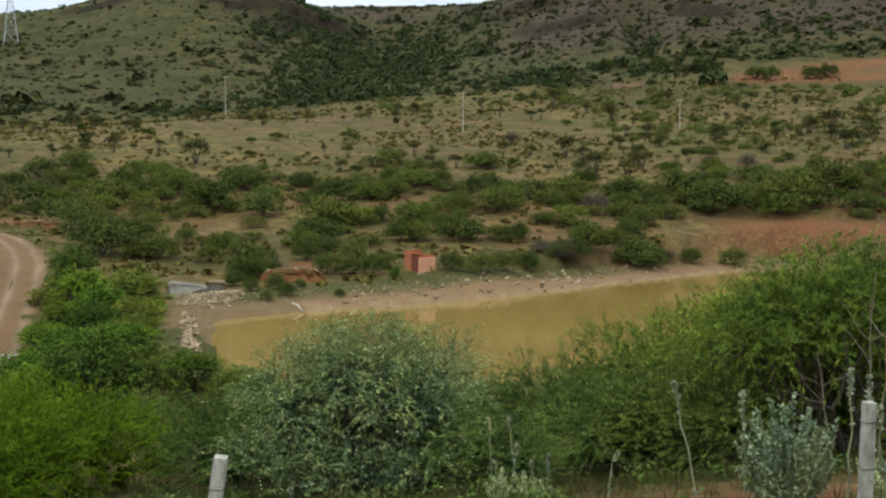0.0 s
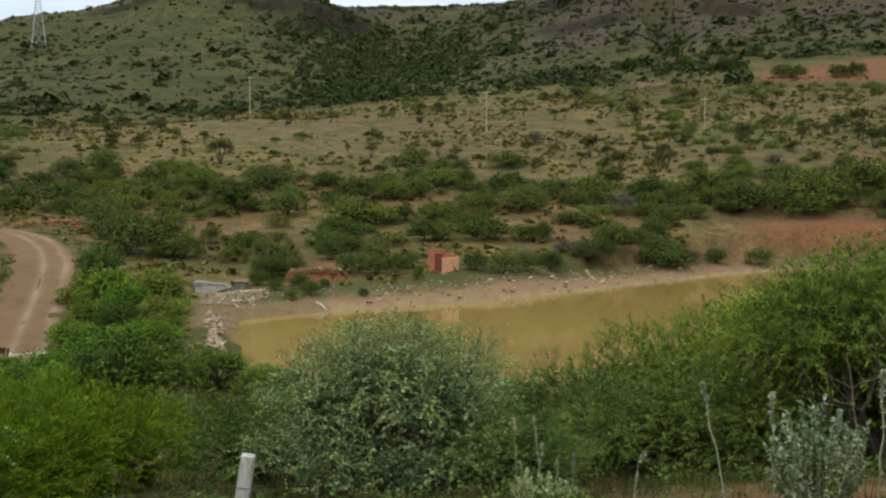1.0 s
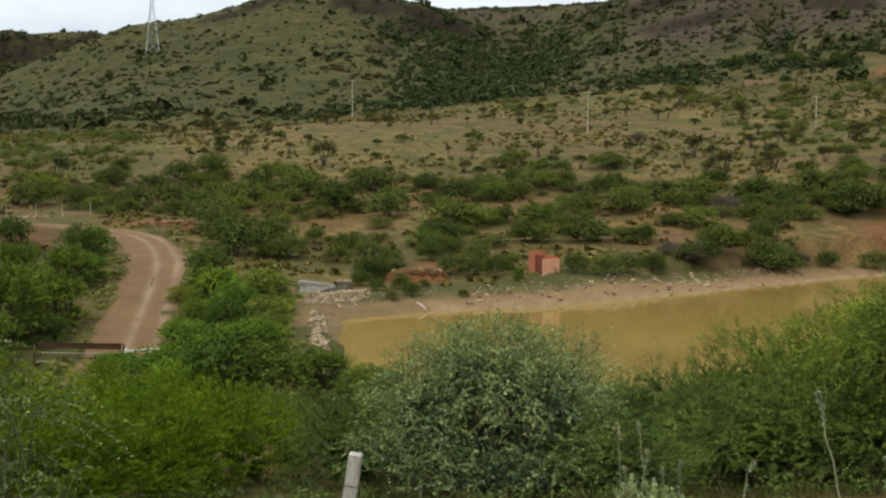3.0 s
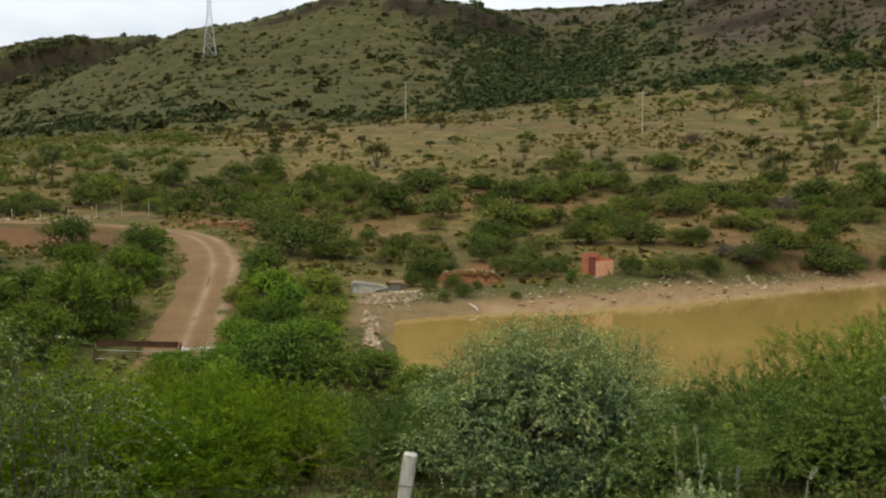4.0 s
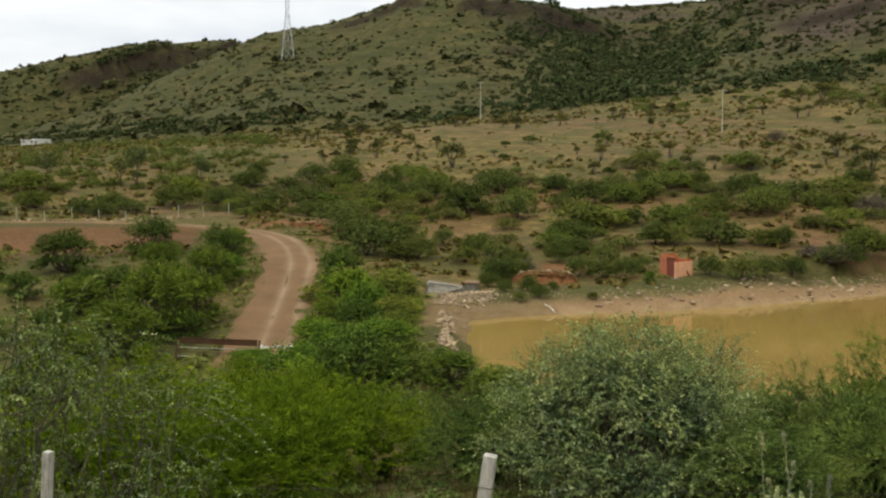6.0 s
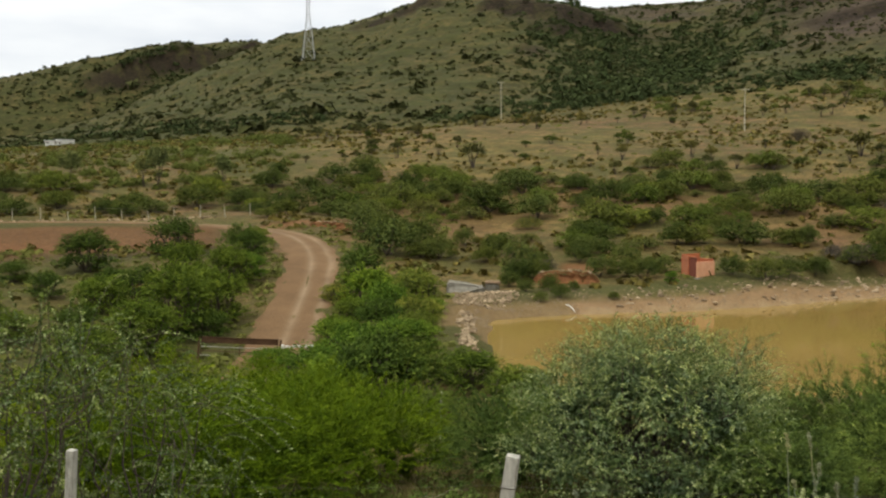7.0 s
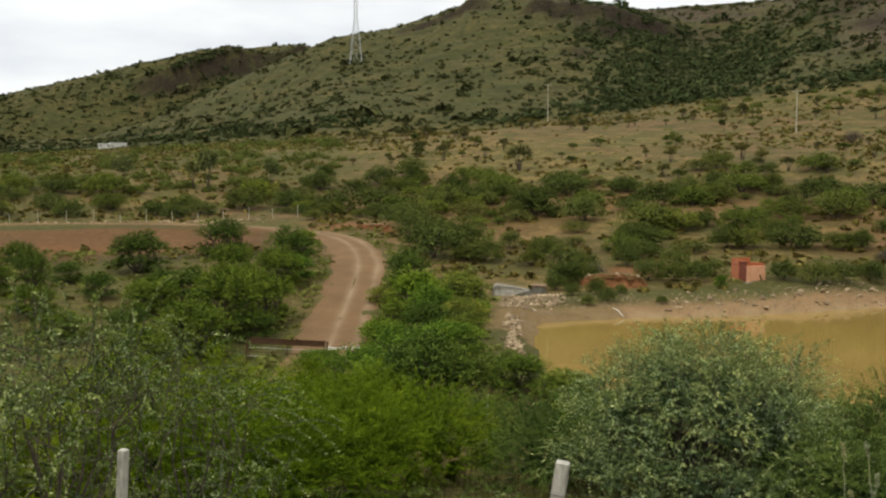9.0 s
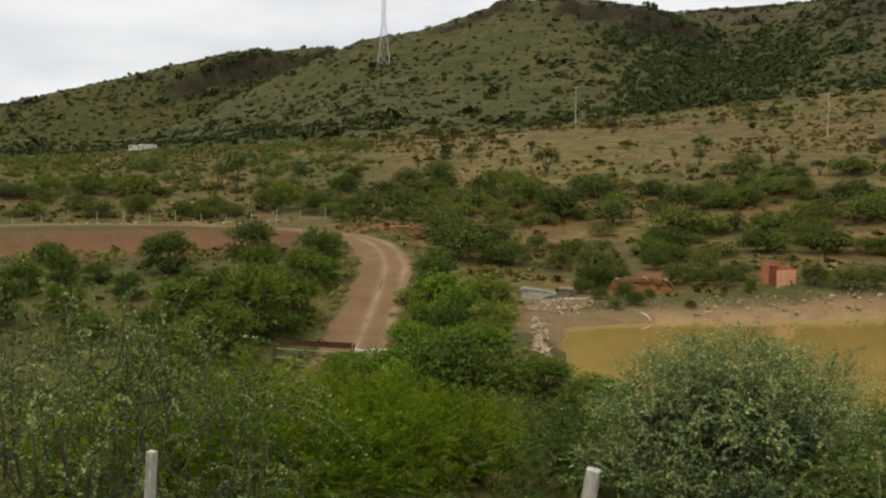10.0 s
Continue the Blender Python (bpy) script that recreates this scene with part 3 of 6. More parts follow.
def build_ground():
    az = np.concatenate([np.arange(-180, -64, 4.0), np.arange(-64, 50, 0.36), np.arange(50, 180, 4.0)])
    rr = np.concatenate([[0.02], np.geomspace(1.0, 232, 240), np.arange(236, 640, 4.0), np.arange(640, 1000, 7.0), np.geomspace(1010, 4800, 22)])
    A, R = np.meshgrid(np.radians(az), rr, indexing="ij")
    x, y = (R * np.sin(A)).ravel(), (R * np.cos(A)).ravel()
    z = height(x, y)
    n, k = len(az), len(rr)
    i, j = np.meshgrid(np.arange(n), np.arange(k - 1), indexing="ij")
    a, b = (i * k + j).ravel(), (((i + 1) % n) * k + j).ravel()
    me = smooth(fast_mesh("ground", np.stack([x, y, z], 1), np.stack([a, a + 1, b + 1, b], 1), MAT["ground"]))
    r, th = R.ravel(), np.degrees(A.ravel())
    wob = fbm(x, y, 14, 4, 21)
    ploughed = patch(th, -62, -28, 2) * patch(r, 84, 108, 3)
    set_mask(me, "stony", np.clip((r - 235 + 25 * wob) / 60, 0, 1) + 0.9 * ploughed)
    bowl = hollow(th, r)
    shore, _ = line_distance(x, y, POND_LINE)
    set_mask(me, "green", 0.9 * patch(shore, 3.6, 8.5, 1.2) * patch(th, -13.5, 2.5, 1.5) * (r > 60) * (r < 82) + 0.4 * patch(r, 66, 96, 6) * np.clip(0.45 + wob, 0, 1) + 0.9 * np.clip((70 - r) / 20, 0, 1) * np.clip(0.75 + wob, 0, 1) * np.clip((r - 11 + 3 * wob) / 4, 0, 1) + 1.0 * bowl + 0.4 * np.clip((-9 - th) / 6, 0, 1) * np.clip((r - 260) / 50, 0, 1) * np.clip(0.7 + wob, 0, 1)
             + 0.45 * np.clip(wob + 0.15, 0, 1) * patch(r, 95, 140, 10) + 0.95 * np.clip((-21 - th) / 8, 0, 1) * patch(r, 135, 330, 15) * np.clip(0.8 + wob, 0, 1)
             + 0.55 * np.clip((-27 - th) / 3, 0, 1) * patch(r, 40, 112, 6) + 0.3 * np.clip((-27 - th) / 3, 0, 1) * patch(r, 92, 112, 4) + 0.4 * np.clip((th - 3) / 8, 0, 1) * patch(r, 135, 262, 20) * np.clip(0.3 + wob, 0, 1))
    stony_east = np.clip((th - 1) / 5, 0, 1) * np.clip((r - 320) / 40, 0, 1)
    set_mask(me, "cliff", cliffs(x, y)[1])
    set_mask(me, "rock", 0.8 * ploughed + stony_east * np.clip(0.95 + 0.5 * wob, 0.45, 1) + 0.8 * patch(th, -15, 4, 3) * np.clip((r - 450) / 50, 0, 1) * np.clip(0.7 + wob, 0, 1))
    d, _ = line_distance(x, y, POND_LINE)
    set_mask(me, "bank", np.where(r < 130, np.clip((3.0 - d + 1.3 * wob) / 1.2, 0, 1) * (y > 50) * np.clip((th + 9.6) / 2 + 0.3, 0.6, 1), 0))
    set_mask(me, "mud", np.where((r < 130) & (y > 50), 0.8 * np.clip((0.75 - d + 0.3 * wob) / 0.5, 0, 1) * np.clip((th + 11) / 3, 0.2, 1), 0))
    red = 0.6 * patch(th, -62, -28, 2) * patch(r, 88.5, 107, 2) * np.clip(1.1 + wob, 0, 1)
    red = red + 1.3 * patch(th, 19.6, 36, 0.8) * patch(r, 109.5, 116, 1.2) * np.clip(1.0 + 0.5 * wob, 0, 1)
    red = red + 0.65 * patch(th, 14.2, 36, 2.0) * patch(r, np.interp(th, [15, 20, 24], [102.5, 108, 110]), np.interp(th, [15, 20, 24], [113, 115.5, 117]), 2) * np.clip(0.9 + 0.9 * wob, 0, 1)
    red = red + 1.1 * patch(th, 16.4, 36, 0.8) * patch(r, 262, np.interp(th, [16, 18, 21, 23], [281, 284, 292, 297]), 4) * np.clip(1.0 + 0.5 * wob, 0, 1)
    red = red + 0.85 * patch(r, 5.5, 14, 3) * np.clip((th - 2) / 8, 0, 1)
    red = red + 0.8 * patch(th, -9.6, -6.0, 0.6) * patch(r, 78, 83, 1.5) + 0.8 * patch(th, -27.5, -21.5, 1) * patch(r, 101.5, 107, 1.5)
    red = red + 0.5 * patch(th, -60, -28, 5) * patch(r, 62, 96, 8) * np.clip(wob + 0.2, 0, 1)
    red = red + 0.38 * patch(r, 86, 138, 10) * patch(th, -26, 36, 2) * np.clip(0.45 + 1.2 * wob, 0, 1)
    set_mask(me, "red", red)
    return tagged(new("ground", me), "hillside of dry grass, stony soil and bare red earth", "ground", kind="structure")


def build_road():
    p = ROAD_LINE
    d = np.gradient(p, axis=0)
    d /= np.linalg.norm(d, axis=1, keepdims=True)
    side = np.stack([d[:, 1], -d[:, 0]], 1)
    across = np.linspace(-1, 1, 17)
    V, T = [], []
    for u in across:
        edge = ROAD_HALF * (1 + 0.10 * hash_noise(p[:, 0] * 0.5, p[:, 1] * 0.5, 5))
        q = p + side * (u * edge)[:, None]
        rut = sum(np.exp(-((u - c) / 0.11) ** 2) for c in (0.0, 0.66))
        z = ROAD_Z + 0.07 - 0.035 * rut - 0.09 * abs(u) ** 6
        V.append(np.stack([q[:, 0], q[:, 1], z], 1))
        T.append(np.clip(rut * (0.75 + 0.35 * hash_noise(p[:, 0] * 0.3, p[:, 1] * 0.3, 8)), 0, 1))
    n = len(p)
    i, j = np.meshgrid(np.arange(16), np.arange(n - 1), indexing="ij")
    a = (i * n + j).ravel()
    me = smooth(fast_mesh("road", np.concatenate(V), np.stack([a, a + n, a + n + 1, a + 1], 1), MAT["road"]))
    set_mask(me, "track", np.concatenate(T))
    return tagged(new("road", me), "unpaved dirt road with pale wheel tracks", "road", kind="structure")


def build_water():
    """One flat sheet that runs a little way under the banks."""
    c = POND_LINE.mean(0)
    d = np.roll(POND_LINE[:-1], -1, 0) - np.roll(POND_LINE[:-1], 1, 0)
    out = unit(np.stack([d[:, 1], -d[:, 0]], 1))
    out *= np.sign((out * (POND_LINE[:-1] - c)).sum())
    ring = POND_LINE[:-1] + out * 0.5
    me = bpy.data.meshes.new("water")
    me.from_pydata([(x, y, WATER) for x, y in ring], [], [list(range(len(ring)))])
    me.materials.append(MAT["water"])
    return tagged(new("water", me), "still muddy ochre water of a small reservoir", "pond", kind="structure")


build_ground()
build_road()
build_water()

# ---- plants ----


def leaf_quads(pos, along, normal, length, width):
    """Pointed leaf blades, four corners each."""
    along = unit(along)
    side = unit(np.cross(along, normal))
    L, W = np.broadcast_to(length, len(pos))[:, None] / 2, np.broadcast_to(width, len(pos))[:, None] / 2
    V = np.stack([pos - along * L, pos + side * W - along * L * 0.15, pos + along * L, pos - side * W - along * L * 0.15], 1)
    return V.reshape(-1, 3), np.arange(len(pos) * 4).reshape(-1, 4)


def leaf_tris(pos, along, normal, length, width):
    """Narrow pointed leaves, three corners each."""
    along = unit(along)
    side = unit(np.cross(along, normal))
    L, W = np.broadcast_to(length, len(pos))[:, None] / 2, np.broadcast_to(width, len(pos))[:, None] / 2
    V = np.stack([pos - along * L - side * W, pos - along * L + side * W, pos + along * L], 1)
    return V.reshape(-1, 3), np.arange(len(pos) * 3).reshape(-1, 3)


def make_lobes(rng, r, h, count, low, flat, hem=1.0, fat=1.0):
    """Rounded masses that make up a crown: centre and radii. Low crowns get a skirt that hides the stems."""
    out = []
    for k in range(count):
        a = 2.4 * k + rng.uniform(-0.5, 0.5)
        q = math.sqrt((k + 0.5) / count) * 0.68 * r
        top = h * (1 - 0.42 * (q / r) ** 2) * rng.uniform(0.86, 1.0)
        rad = r * rng.uniform(0.26, 0.42) * fat
        bottom = h * low
        zc = max(bottom + rad * flat, top - rad * flat)
        out.append((np.array([q * math.cos(a), q * math.sin(a), zc]), np.array([rad, rad, max(rad * flat, (top - bottom) * 0.42)])))
    if low < 0.06:
        skirt = int(count * hem)
        for k in range(skirt):
            a = 2 * math.pi * (k + rng.uniform(-0.3, 0.3)) / skirt
            q, rad = r * rng.uniform(0.5, 0.78), r * rng.uniform(0.22, 0.32)
            out.append((np.array([q * math.cos(a), q * math.sin(a), h * rng.uniform(0.14, 0.38)]), np.array([rad, rad, rad * 0.8])))
    return out


def crown_points(rng, lobes, count, under=-0.45):
    w = np.array([rr[0] * (rr[0] + rr[2]) for _, rr in lobes])
    pick = rng.choice(len(lobes), count, p=w / w.sum())
    C = np.array([c for c, _ in lobes])[pick]
    R = np.array([rr for _, rr in lobes])[pick]
    u = unit(rng.normal(size=(count, 3)))
    u[:, 2] = np.where(u[:, 2] < under, -u[:, 2], u[:, 2])
    p = C + u * R * (0.58 + 0.46 * rng.random((count, 1)) ** 0.6)
    return p, unit(u / R)


def sprays(rng, lobes, twigs, twig, under=-0.45):
    """Foot, heading, length and leaf side of each spray."""
    p, u = crown_points(rng, lobes, twigs, under)
    p[:, 2] = np.maximum(p[:, 2], 0.05)
    d = unit(u + rng.normal(scale=0.38, size=u.shape) + [0, 0, 0.45])
    side = unit(np.cross(d, rng.normal(size=d.shape)))
    return p, d, rng.uniform(0.55, 1.3, (twigs, 1)) * twig, side, u


def make_plumes(rng, r, h, count):
    """Feathery branches fanning up and out from the foot: start, tip and half width."""
    out = []
    for k in range(count):
        a, e = 2.4 * k + rng.uniform(-0.4, 0.4), math.asin(0.16 + 0.83 * ((k + 0.5) / count) ** 0.75)
        tip = np.array([r * math.cos(e) * math.cos(a), r * math.cos(e) * math.sin(a), 0.12 * h + 0.9 * h * math.sin(e)]) * rng.uniform(0.8, 1.1)
        out.append((tip * [0.15, 0.15, 0.1], tip, r * rng.uniform(0.17, 0.27)))
    return out


def plume_sprays(rng, plumes, twigs, twig):
    """Foot, heading, length and leaf side of each spray, along the plumes' outer parts."""
    A, B, W = (np.array(q) for q in zip(*plumes))
    size = np.linalg.norm(B - A, axis=1) * W
    k = rng.choice(len(A), twigs, p=size / size.sum())
    f = 0.42 + 0.55 * rng.random((twigs, 1)) ** 0.7
    axis = unit(B - A)[k]
    out = unit(np.cross(axis, rng.normal(size=axis.shape)))
    wide = W[k][:, None] * np.clip(1.15 - ((f - 0.62) / 0.5) ** 2, 0.1, 1) * rng.random((twigs, 1)) ** 0.4
    p = A[k] + (B - A)[k] * f + out * wide
    p[:, 2] = np.maximum(p[:, 2], 0.05)
    d = unit(axis + out * 0.55 + rng.normal(scale=0.22, size=axis.shape) + [0, 0, 0.15])
    side = unit(np.cross(d, rng.normal(size=d.shape)))
    return p, d, rng.uniform(0.5, 1.2, (twigs, 1)) * twig, side, unit(out + axis * 0.5 + [0, 0, 0.4])


def crown_mesh(name, rng, lobes, twigs, per, leaf, twig, droop, material, core=0.14, big=0.3, broad=False, under=-0.45, plumes=()):
    """Arching sprays with leaves in two rows; tips paler as new growth, inner shade put into the colour, broad
    light-blocking blades deep inside.
    """
    p, d, size, side, u = plume_sprays(rng, plumes, twigs, twig) if plumes else sprays(rng, lobes, twigs, twig, under)
    pos, along, leaf_light = [], [], []
    for k in range(per):
        f = (k + 0.5) / per
        q = p + d * size * f - np.array([0, 0, 1]) * droop * size * f * f
        s = side if k % 2 else -side
        pos.append(q + s * leaf[0] * 0.42 + rng.normal(scale=leaf[0] * 0.16, size=q.shape))
        along.append(s + d * 0.9 + rng.normal(scale=0.25, size=q.shape))
        leaf_light.append(np.full(twigs, f))
    pos, along, leaf_light = np.concatenate(pos), np.concatenate(along), np.concatenate(leaf_light)
    nrm = unit(rng.normal(scale=0.36 if per > 3 else 0.26, size=pos.shape) + np.tile(u, (per, 1)) * 0.75 + [0, 0, 0.55])
    L = leaf[0] * rng.uniform(0.65, 1.35, len(pos))
    W = leaf[1] * rng.uniform(0.7, 1.3, len(pos))
    # blades added inside the crown to block light, coloured dark like its shade
    k = int(twigs * core)
    if k:
        q, _ = crown_points(rng, [(c * [0.9, 0.9, 0.92], rr * 0.5) for c, rr in lobes], k)
        q[:, 2] = np.maximum(q[:, 2], 0.15)
        pos, along, nrm = np.concatenate([pos, q]), np.concatenate([along, rng.normal(size=q.shape)]), np.concatenate([nrm, rng.normal(size=q.shape)])
        L, W = np.concatenate([L, rng.uniform(0.7, 1.2, k) * big]), np.concatenate([W, rng.uniform(0.35, 0.6, k) * big])
        leaf_light = np.concatenate([leaf_light, np.zeros(k)])
    V, F = (leaf_quads if broad else leaf_tris)(pos, along, nrm, L, W if broad else W * 1.35)
    me = fast_mesh(name, V, F, material)
    me.attributes.new("leaf_light", "FLOAT", "POINT").data.foreach_set("value", np.repeat(leaf_light, F.shape[1]).astype(np.float32))
    return me


def twig_paths(seed, lobes, count, shown, twig, droop, under):
    """The thin twigs under the first of the leafy sprays, standing a little out of the crown."""
    p, d, size, _, _ = sprays(np.random.default_rng(seed), lobes, count, twig, under)
    t = np.linspace(-0.35, 1.0, 7)[:, None]
    return [(a + b * s * t - np.array([0, 0, 1]) * droop * s * t * np.abs(t), 0.0045 * (1.2 - 0.7 * t[:, 0])) for a, b, s in zip(p[:shown], d[:shown], size[:shown])]


def stem_mesh(name, rng, lobes, h, thick, sprays, material, extra=()):
    paths = list(extra)
    for c, rr in lobes:
        base = np.array([rng.uniform(-0.1, 0.1), rng.uniform(-0.1, 0.1), -0.12]) * max(1, thick * 12)
        end = c + np.array([0, 0, rr[2] * 0.55])
        t = np.linspace(0, 1, 7)[:, None]
        bow = np.array([c[0], c[1], 0]) * 0.25
        pts = base * (1 - t) + end * t + bow * np.sin(np.pi * t) + rng.normal(scale=0.035 * h, size=(7, 3)) * np.sin(np.pi * t)
        paths.append((pts, thick * (1 - 0.82 * t[:, 0])))
        for _ in range(sprays):
            i = rng.integers(2, 6)
            out = c + unit(rng.normal(size=3)) * rr * rng.uniform(0.75, 1.08)
            s = np.linspace(0, 1, 5)[:, None]
            br = pts[i] * (1 - s) + out * s + rng.normal(scale=0.03 * h, size=(5, 3)) * np.sin(np.pi * s)
            paths.append((br, thick * 0.42 * (1 - 0.85 * s[:, 0])))
    V, F = tube(paths, 5)
    return smooth(fast_mesh(name, V, F, material))


KINDS = {
    # radius, height, lobes, lowest part, flatness, twigs, leaves a twig, leaf, twig, droop, stem, sprays, leaf material
    "grey": (2.55, 2.7, 34, 0.02, 0.80, 4200, 22, (0.038, 0.019), 0.60, 0.4, 0.045, 2, "grey_leaf"),
    "mesquite": (1.95, 2.5, 26, 0.03, 0.85, 1250, 25, (0.080, 0.0135), 0.60, 0.35, 0.026, 1, "mesquite"),
    "mesquite_b": (2.1, 2.9, 28, 0.03, 0.85, 1300, 25, (0.080, 0.0135), 0.62, 0.35, 0.026, 1, "mesquite"),
    "mesquite_tree": (2.1, 3.0, 20, 0.42, 0.6, 1250, 26, (0.072, 0.0135), 0.75, 0.5, 0.05, 2, "acacia_bright"),
    "acacia": (1.95, 2.5, 26, 0.03, 0.85, 1250, 25, (0.070, 0.0145), 0.58, 0.4, 0.026, 1, "acacia"),
    "acacia_b": (2.1, 2.9, 28, 0.03, 0.85, 1300, 25, (0.072, 0.0145), 0.60, 0.4, 0.026, 1, "acacia_bright"),
}
KINDS.update({
    "olive": (2.0, 2.9, 12, 0.05, 0.7, 175, 56, (0.050, 0.027), 1.45, 0.55, 0.026, 1, "olive_leaf"),
    "thicket": (2.0, 3.0, 17, 0.02, 0.8, 800, 13, (0.12, 0.046), 0.6, 0.35, 0.06, 1, "thorn_bush_leaf"),
    "thicket_dark": (2.0, 3.0, 17, 0.02, 0.8, 800, 13, (0.12, 0.046), 0.55, 0.35, 0.06, 1, "thicket_leaf"),
    "thicket_fresh": (2.0, 3.0, 17, 0.0, 0.8, 800, 12, (0.125, 0.060), 0.55, 0.35, 0.06, 1, "fresh_leaf"),
    "thicket_pale": (2.0, 2.6, 17, 0.0, 0.8, 800, 12, (0.11, 0.05), 0.5, 0.35, 0.06, 1, "pale_leaf"),
    "shrub": (2.2, 2.5, 7, 0.03, 0.75, 900, 5, (0.12, 0.068), 0.26, 0.3, 0.06, 0, "shrub_leaf"),
})
FEATHERY = ("mesquite", "mesquite_b", "acacia", "acacia_b")
KINDS.update({
    "shrub_dark": (2.2, 2.5, 7, 0.03, 0.75, 900, 5, (0.12, 0.068), 0.26, 0.3, 0.06, 0, "dark_leaf"),
    "shrub_fresh": (2.2, 2.5, 7, 0.03, 0.75, 900, 5, (0.12, 0.068), 0.26, 0.3, 0.06, 0, "fresh_shrub_leaf"),
    "shrub_grey": (1.7, 1.7, 6, 0.03, 0.75, 420, 5, (0.13, 0.072), 0.26, 0.25, 0.05, 0, "weed_leaf"),
    "shrub_bare": (2.0, 2.1, 9, 0.03, 0.8, 420, 8, (0.20, 0.022), 0.45, 0.1, 0.06, 1, "bare_twig"),
    "field_tree": (1.25, 2.2, 8, 0.50, 0.45, 130, 9, (0.17, 0.085), 0.40, 0.1, 0.09, 0, "thorn_leaf"),
    "field_tree_b": (1.1, 1.9, 7, 0.36, 0.6, 120, 9, (0.17, 0.085), 0.38, 0.1, 0.08, 0, "thorn_leaf"),
    "field_bush": (1.2, 1.3, 6, 0.08, 0.7, 130, 9, (0.17, 0.085), 0.32, 0.2, 0.06, 0, "dark_leaf"),
    "slender_tree": (1.45, 5.2, 11, 0.16, 1.4, 620, 7, (0.26, 0.09), 0.5, 0.2, 0.08, 0, "slender_leaf"),
})
LABELS = {
    "grey": ("large rounded bush with fine grey-green leaves", "bush"),
    "mesquite": ("bushy mesquite with feathery yellow-green foliage", "bush"),
    "mesquite_b": ("tall bushy mesquite with feathery green foliage", "bush"),
    "mesquite_tree": ("small spreading mesquite tree with shaded bare stems", "tree"),
    "acacia": ("bushy acacia with fine dull green foliage", "bush"),
    "acacia_b": ("tall bushy acacia with fine dull green foliage", "bush"),
    "olive": ("open thorny bush with sparse olive leaves and bare twigs", "bush"),
    "thicket": ("dense green thorn bush in a hillside thicket", "bush"),
    "thicket_dark": ("dense dark green thorn bush in a thicket", "bush"),
    "thicket_fresh": ("bright fresh green leafy bush beside the dam", "bush"),
    "thicket_pale": ("olive bush with pale yellowish blossom beside the dam", "bush"),
    "shrub": ("rounded green shrub on the slope above the pond", "shrub"),
    "shrub_dark": ("rounded dark green shrub on the slope above the pond", "shrub"),
    "shrub_fresh": ("rounded fresh green shrub on the slope above the pond", "shrub"),
    "shrub_grey": ("low grey-olive shrub on dry ground", "shrub"),
    "shrub_bare": ("leafless grey-brown shrub of dense dry twigs", "shrub"),
    "field_tree": ("small dark thorn tree standing in dry grass", "tree"),
    "field_tree_b": ("small grey-green thorn tree standing in dry grass", "tree"),
    "slender_tree": ("slender upright grey-green tree beyond the road", "tree"),
    "field_bush": ("small olive bush standing in dry grass", "bush"),
}
MADE = {}


def build_plant(kind, variant):
    r, h, count, low, flat, twigs, per, leaf, twig, droop, thick, sprays, mat = KINDS[kind]
    rng = np.random.default_rng(sum(map(ord, kind)) * 7 + variant)
    lobes = make_lobes(rng, r, h, count, low, flat, *((0.7, 0.70) if kind in FEATHERY else (0.8, 0.72) if kind == "grey" or "thicket" in kind else (0.7, 0.85) if "shrub" in kind else (1.1, 1.0)))
    if "shrub" in kind:
        lobes.append((np.array([0, 0, 0.38 * h]), np.array([0.84 * r, 0.84 * r, 0.46 * h])))
    plumes = make_plumes(rng, r, h, 38) if kind in FEATHERY else ()
    if plumes:
        lobes = [(a + (b - a) * 0.46, np.array([w, w, w]) * 0.6) for a, b, w in plumes]
    name = "shrub" if "shrub" in kind else "tree" if "tree" in kind else "bush"
    ob = new(name)
    ob.empty_display_size = 0.2
    part("trunk", stem_mesh("trunk", rng, lobes[::3] if plumes else lobes[:count] if sprays else lobes[:4], h, thick, sprays, MAT["bark"],
                              twig_paths(900 + variant, lobes, twigs, 110 if kind == "grey" else 90, twig, droop, -0.05 if kind == "grey" else -0.3) if kind in ("grey", "olive") else ()), None, ob)
    near = kind in FEATHERY or kind == "grey" or "thicket" in kind
    core, big = (0.0, 0.2) if kind == "olive" else (0.4, 0.3) if "shrub" in kind else (2.2, 0.12) if kind == "grey" else (0.9, 0.2) if near else (0.5, 0.14)
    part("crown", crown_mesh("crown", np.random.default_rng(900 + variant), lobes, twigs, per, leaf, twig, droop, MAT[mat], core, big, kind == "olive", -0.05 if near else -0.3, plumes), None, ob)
    label, cat = LABELS[kind]
    return tagged(ob, label, cat)


def plant(kind, x, y, s, spin, variant=0, tall=1.0, group=""):
    """Sets a plant of that kind on the ground, s times its usual size."""
    m = Matrix.LocRotScale((x, y, ground_at(x, y) - 0.05 * s), Euler((0, 0, spin)), (s, s, s * tall))
    if (kind, variant) in MADE:
        ob = copy_thing(MADE[kind, variant], m)
    else:
        ob = MADE[kind, variant] = build_plant(kind, variant)
    ob.matrix_basis = m
    return tagged(ob, group=group)


rng = np.random.default_rng(5)
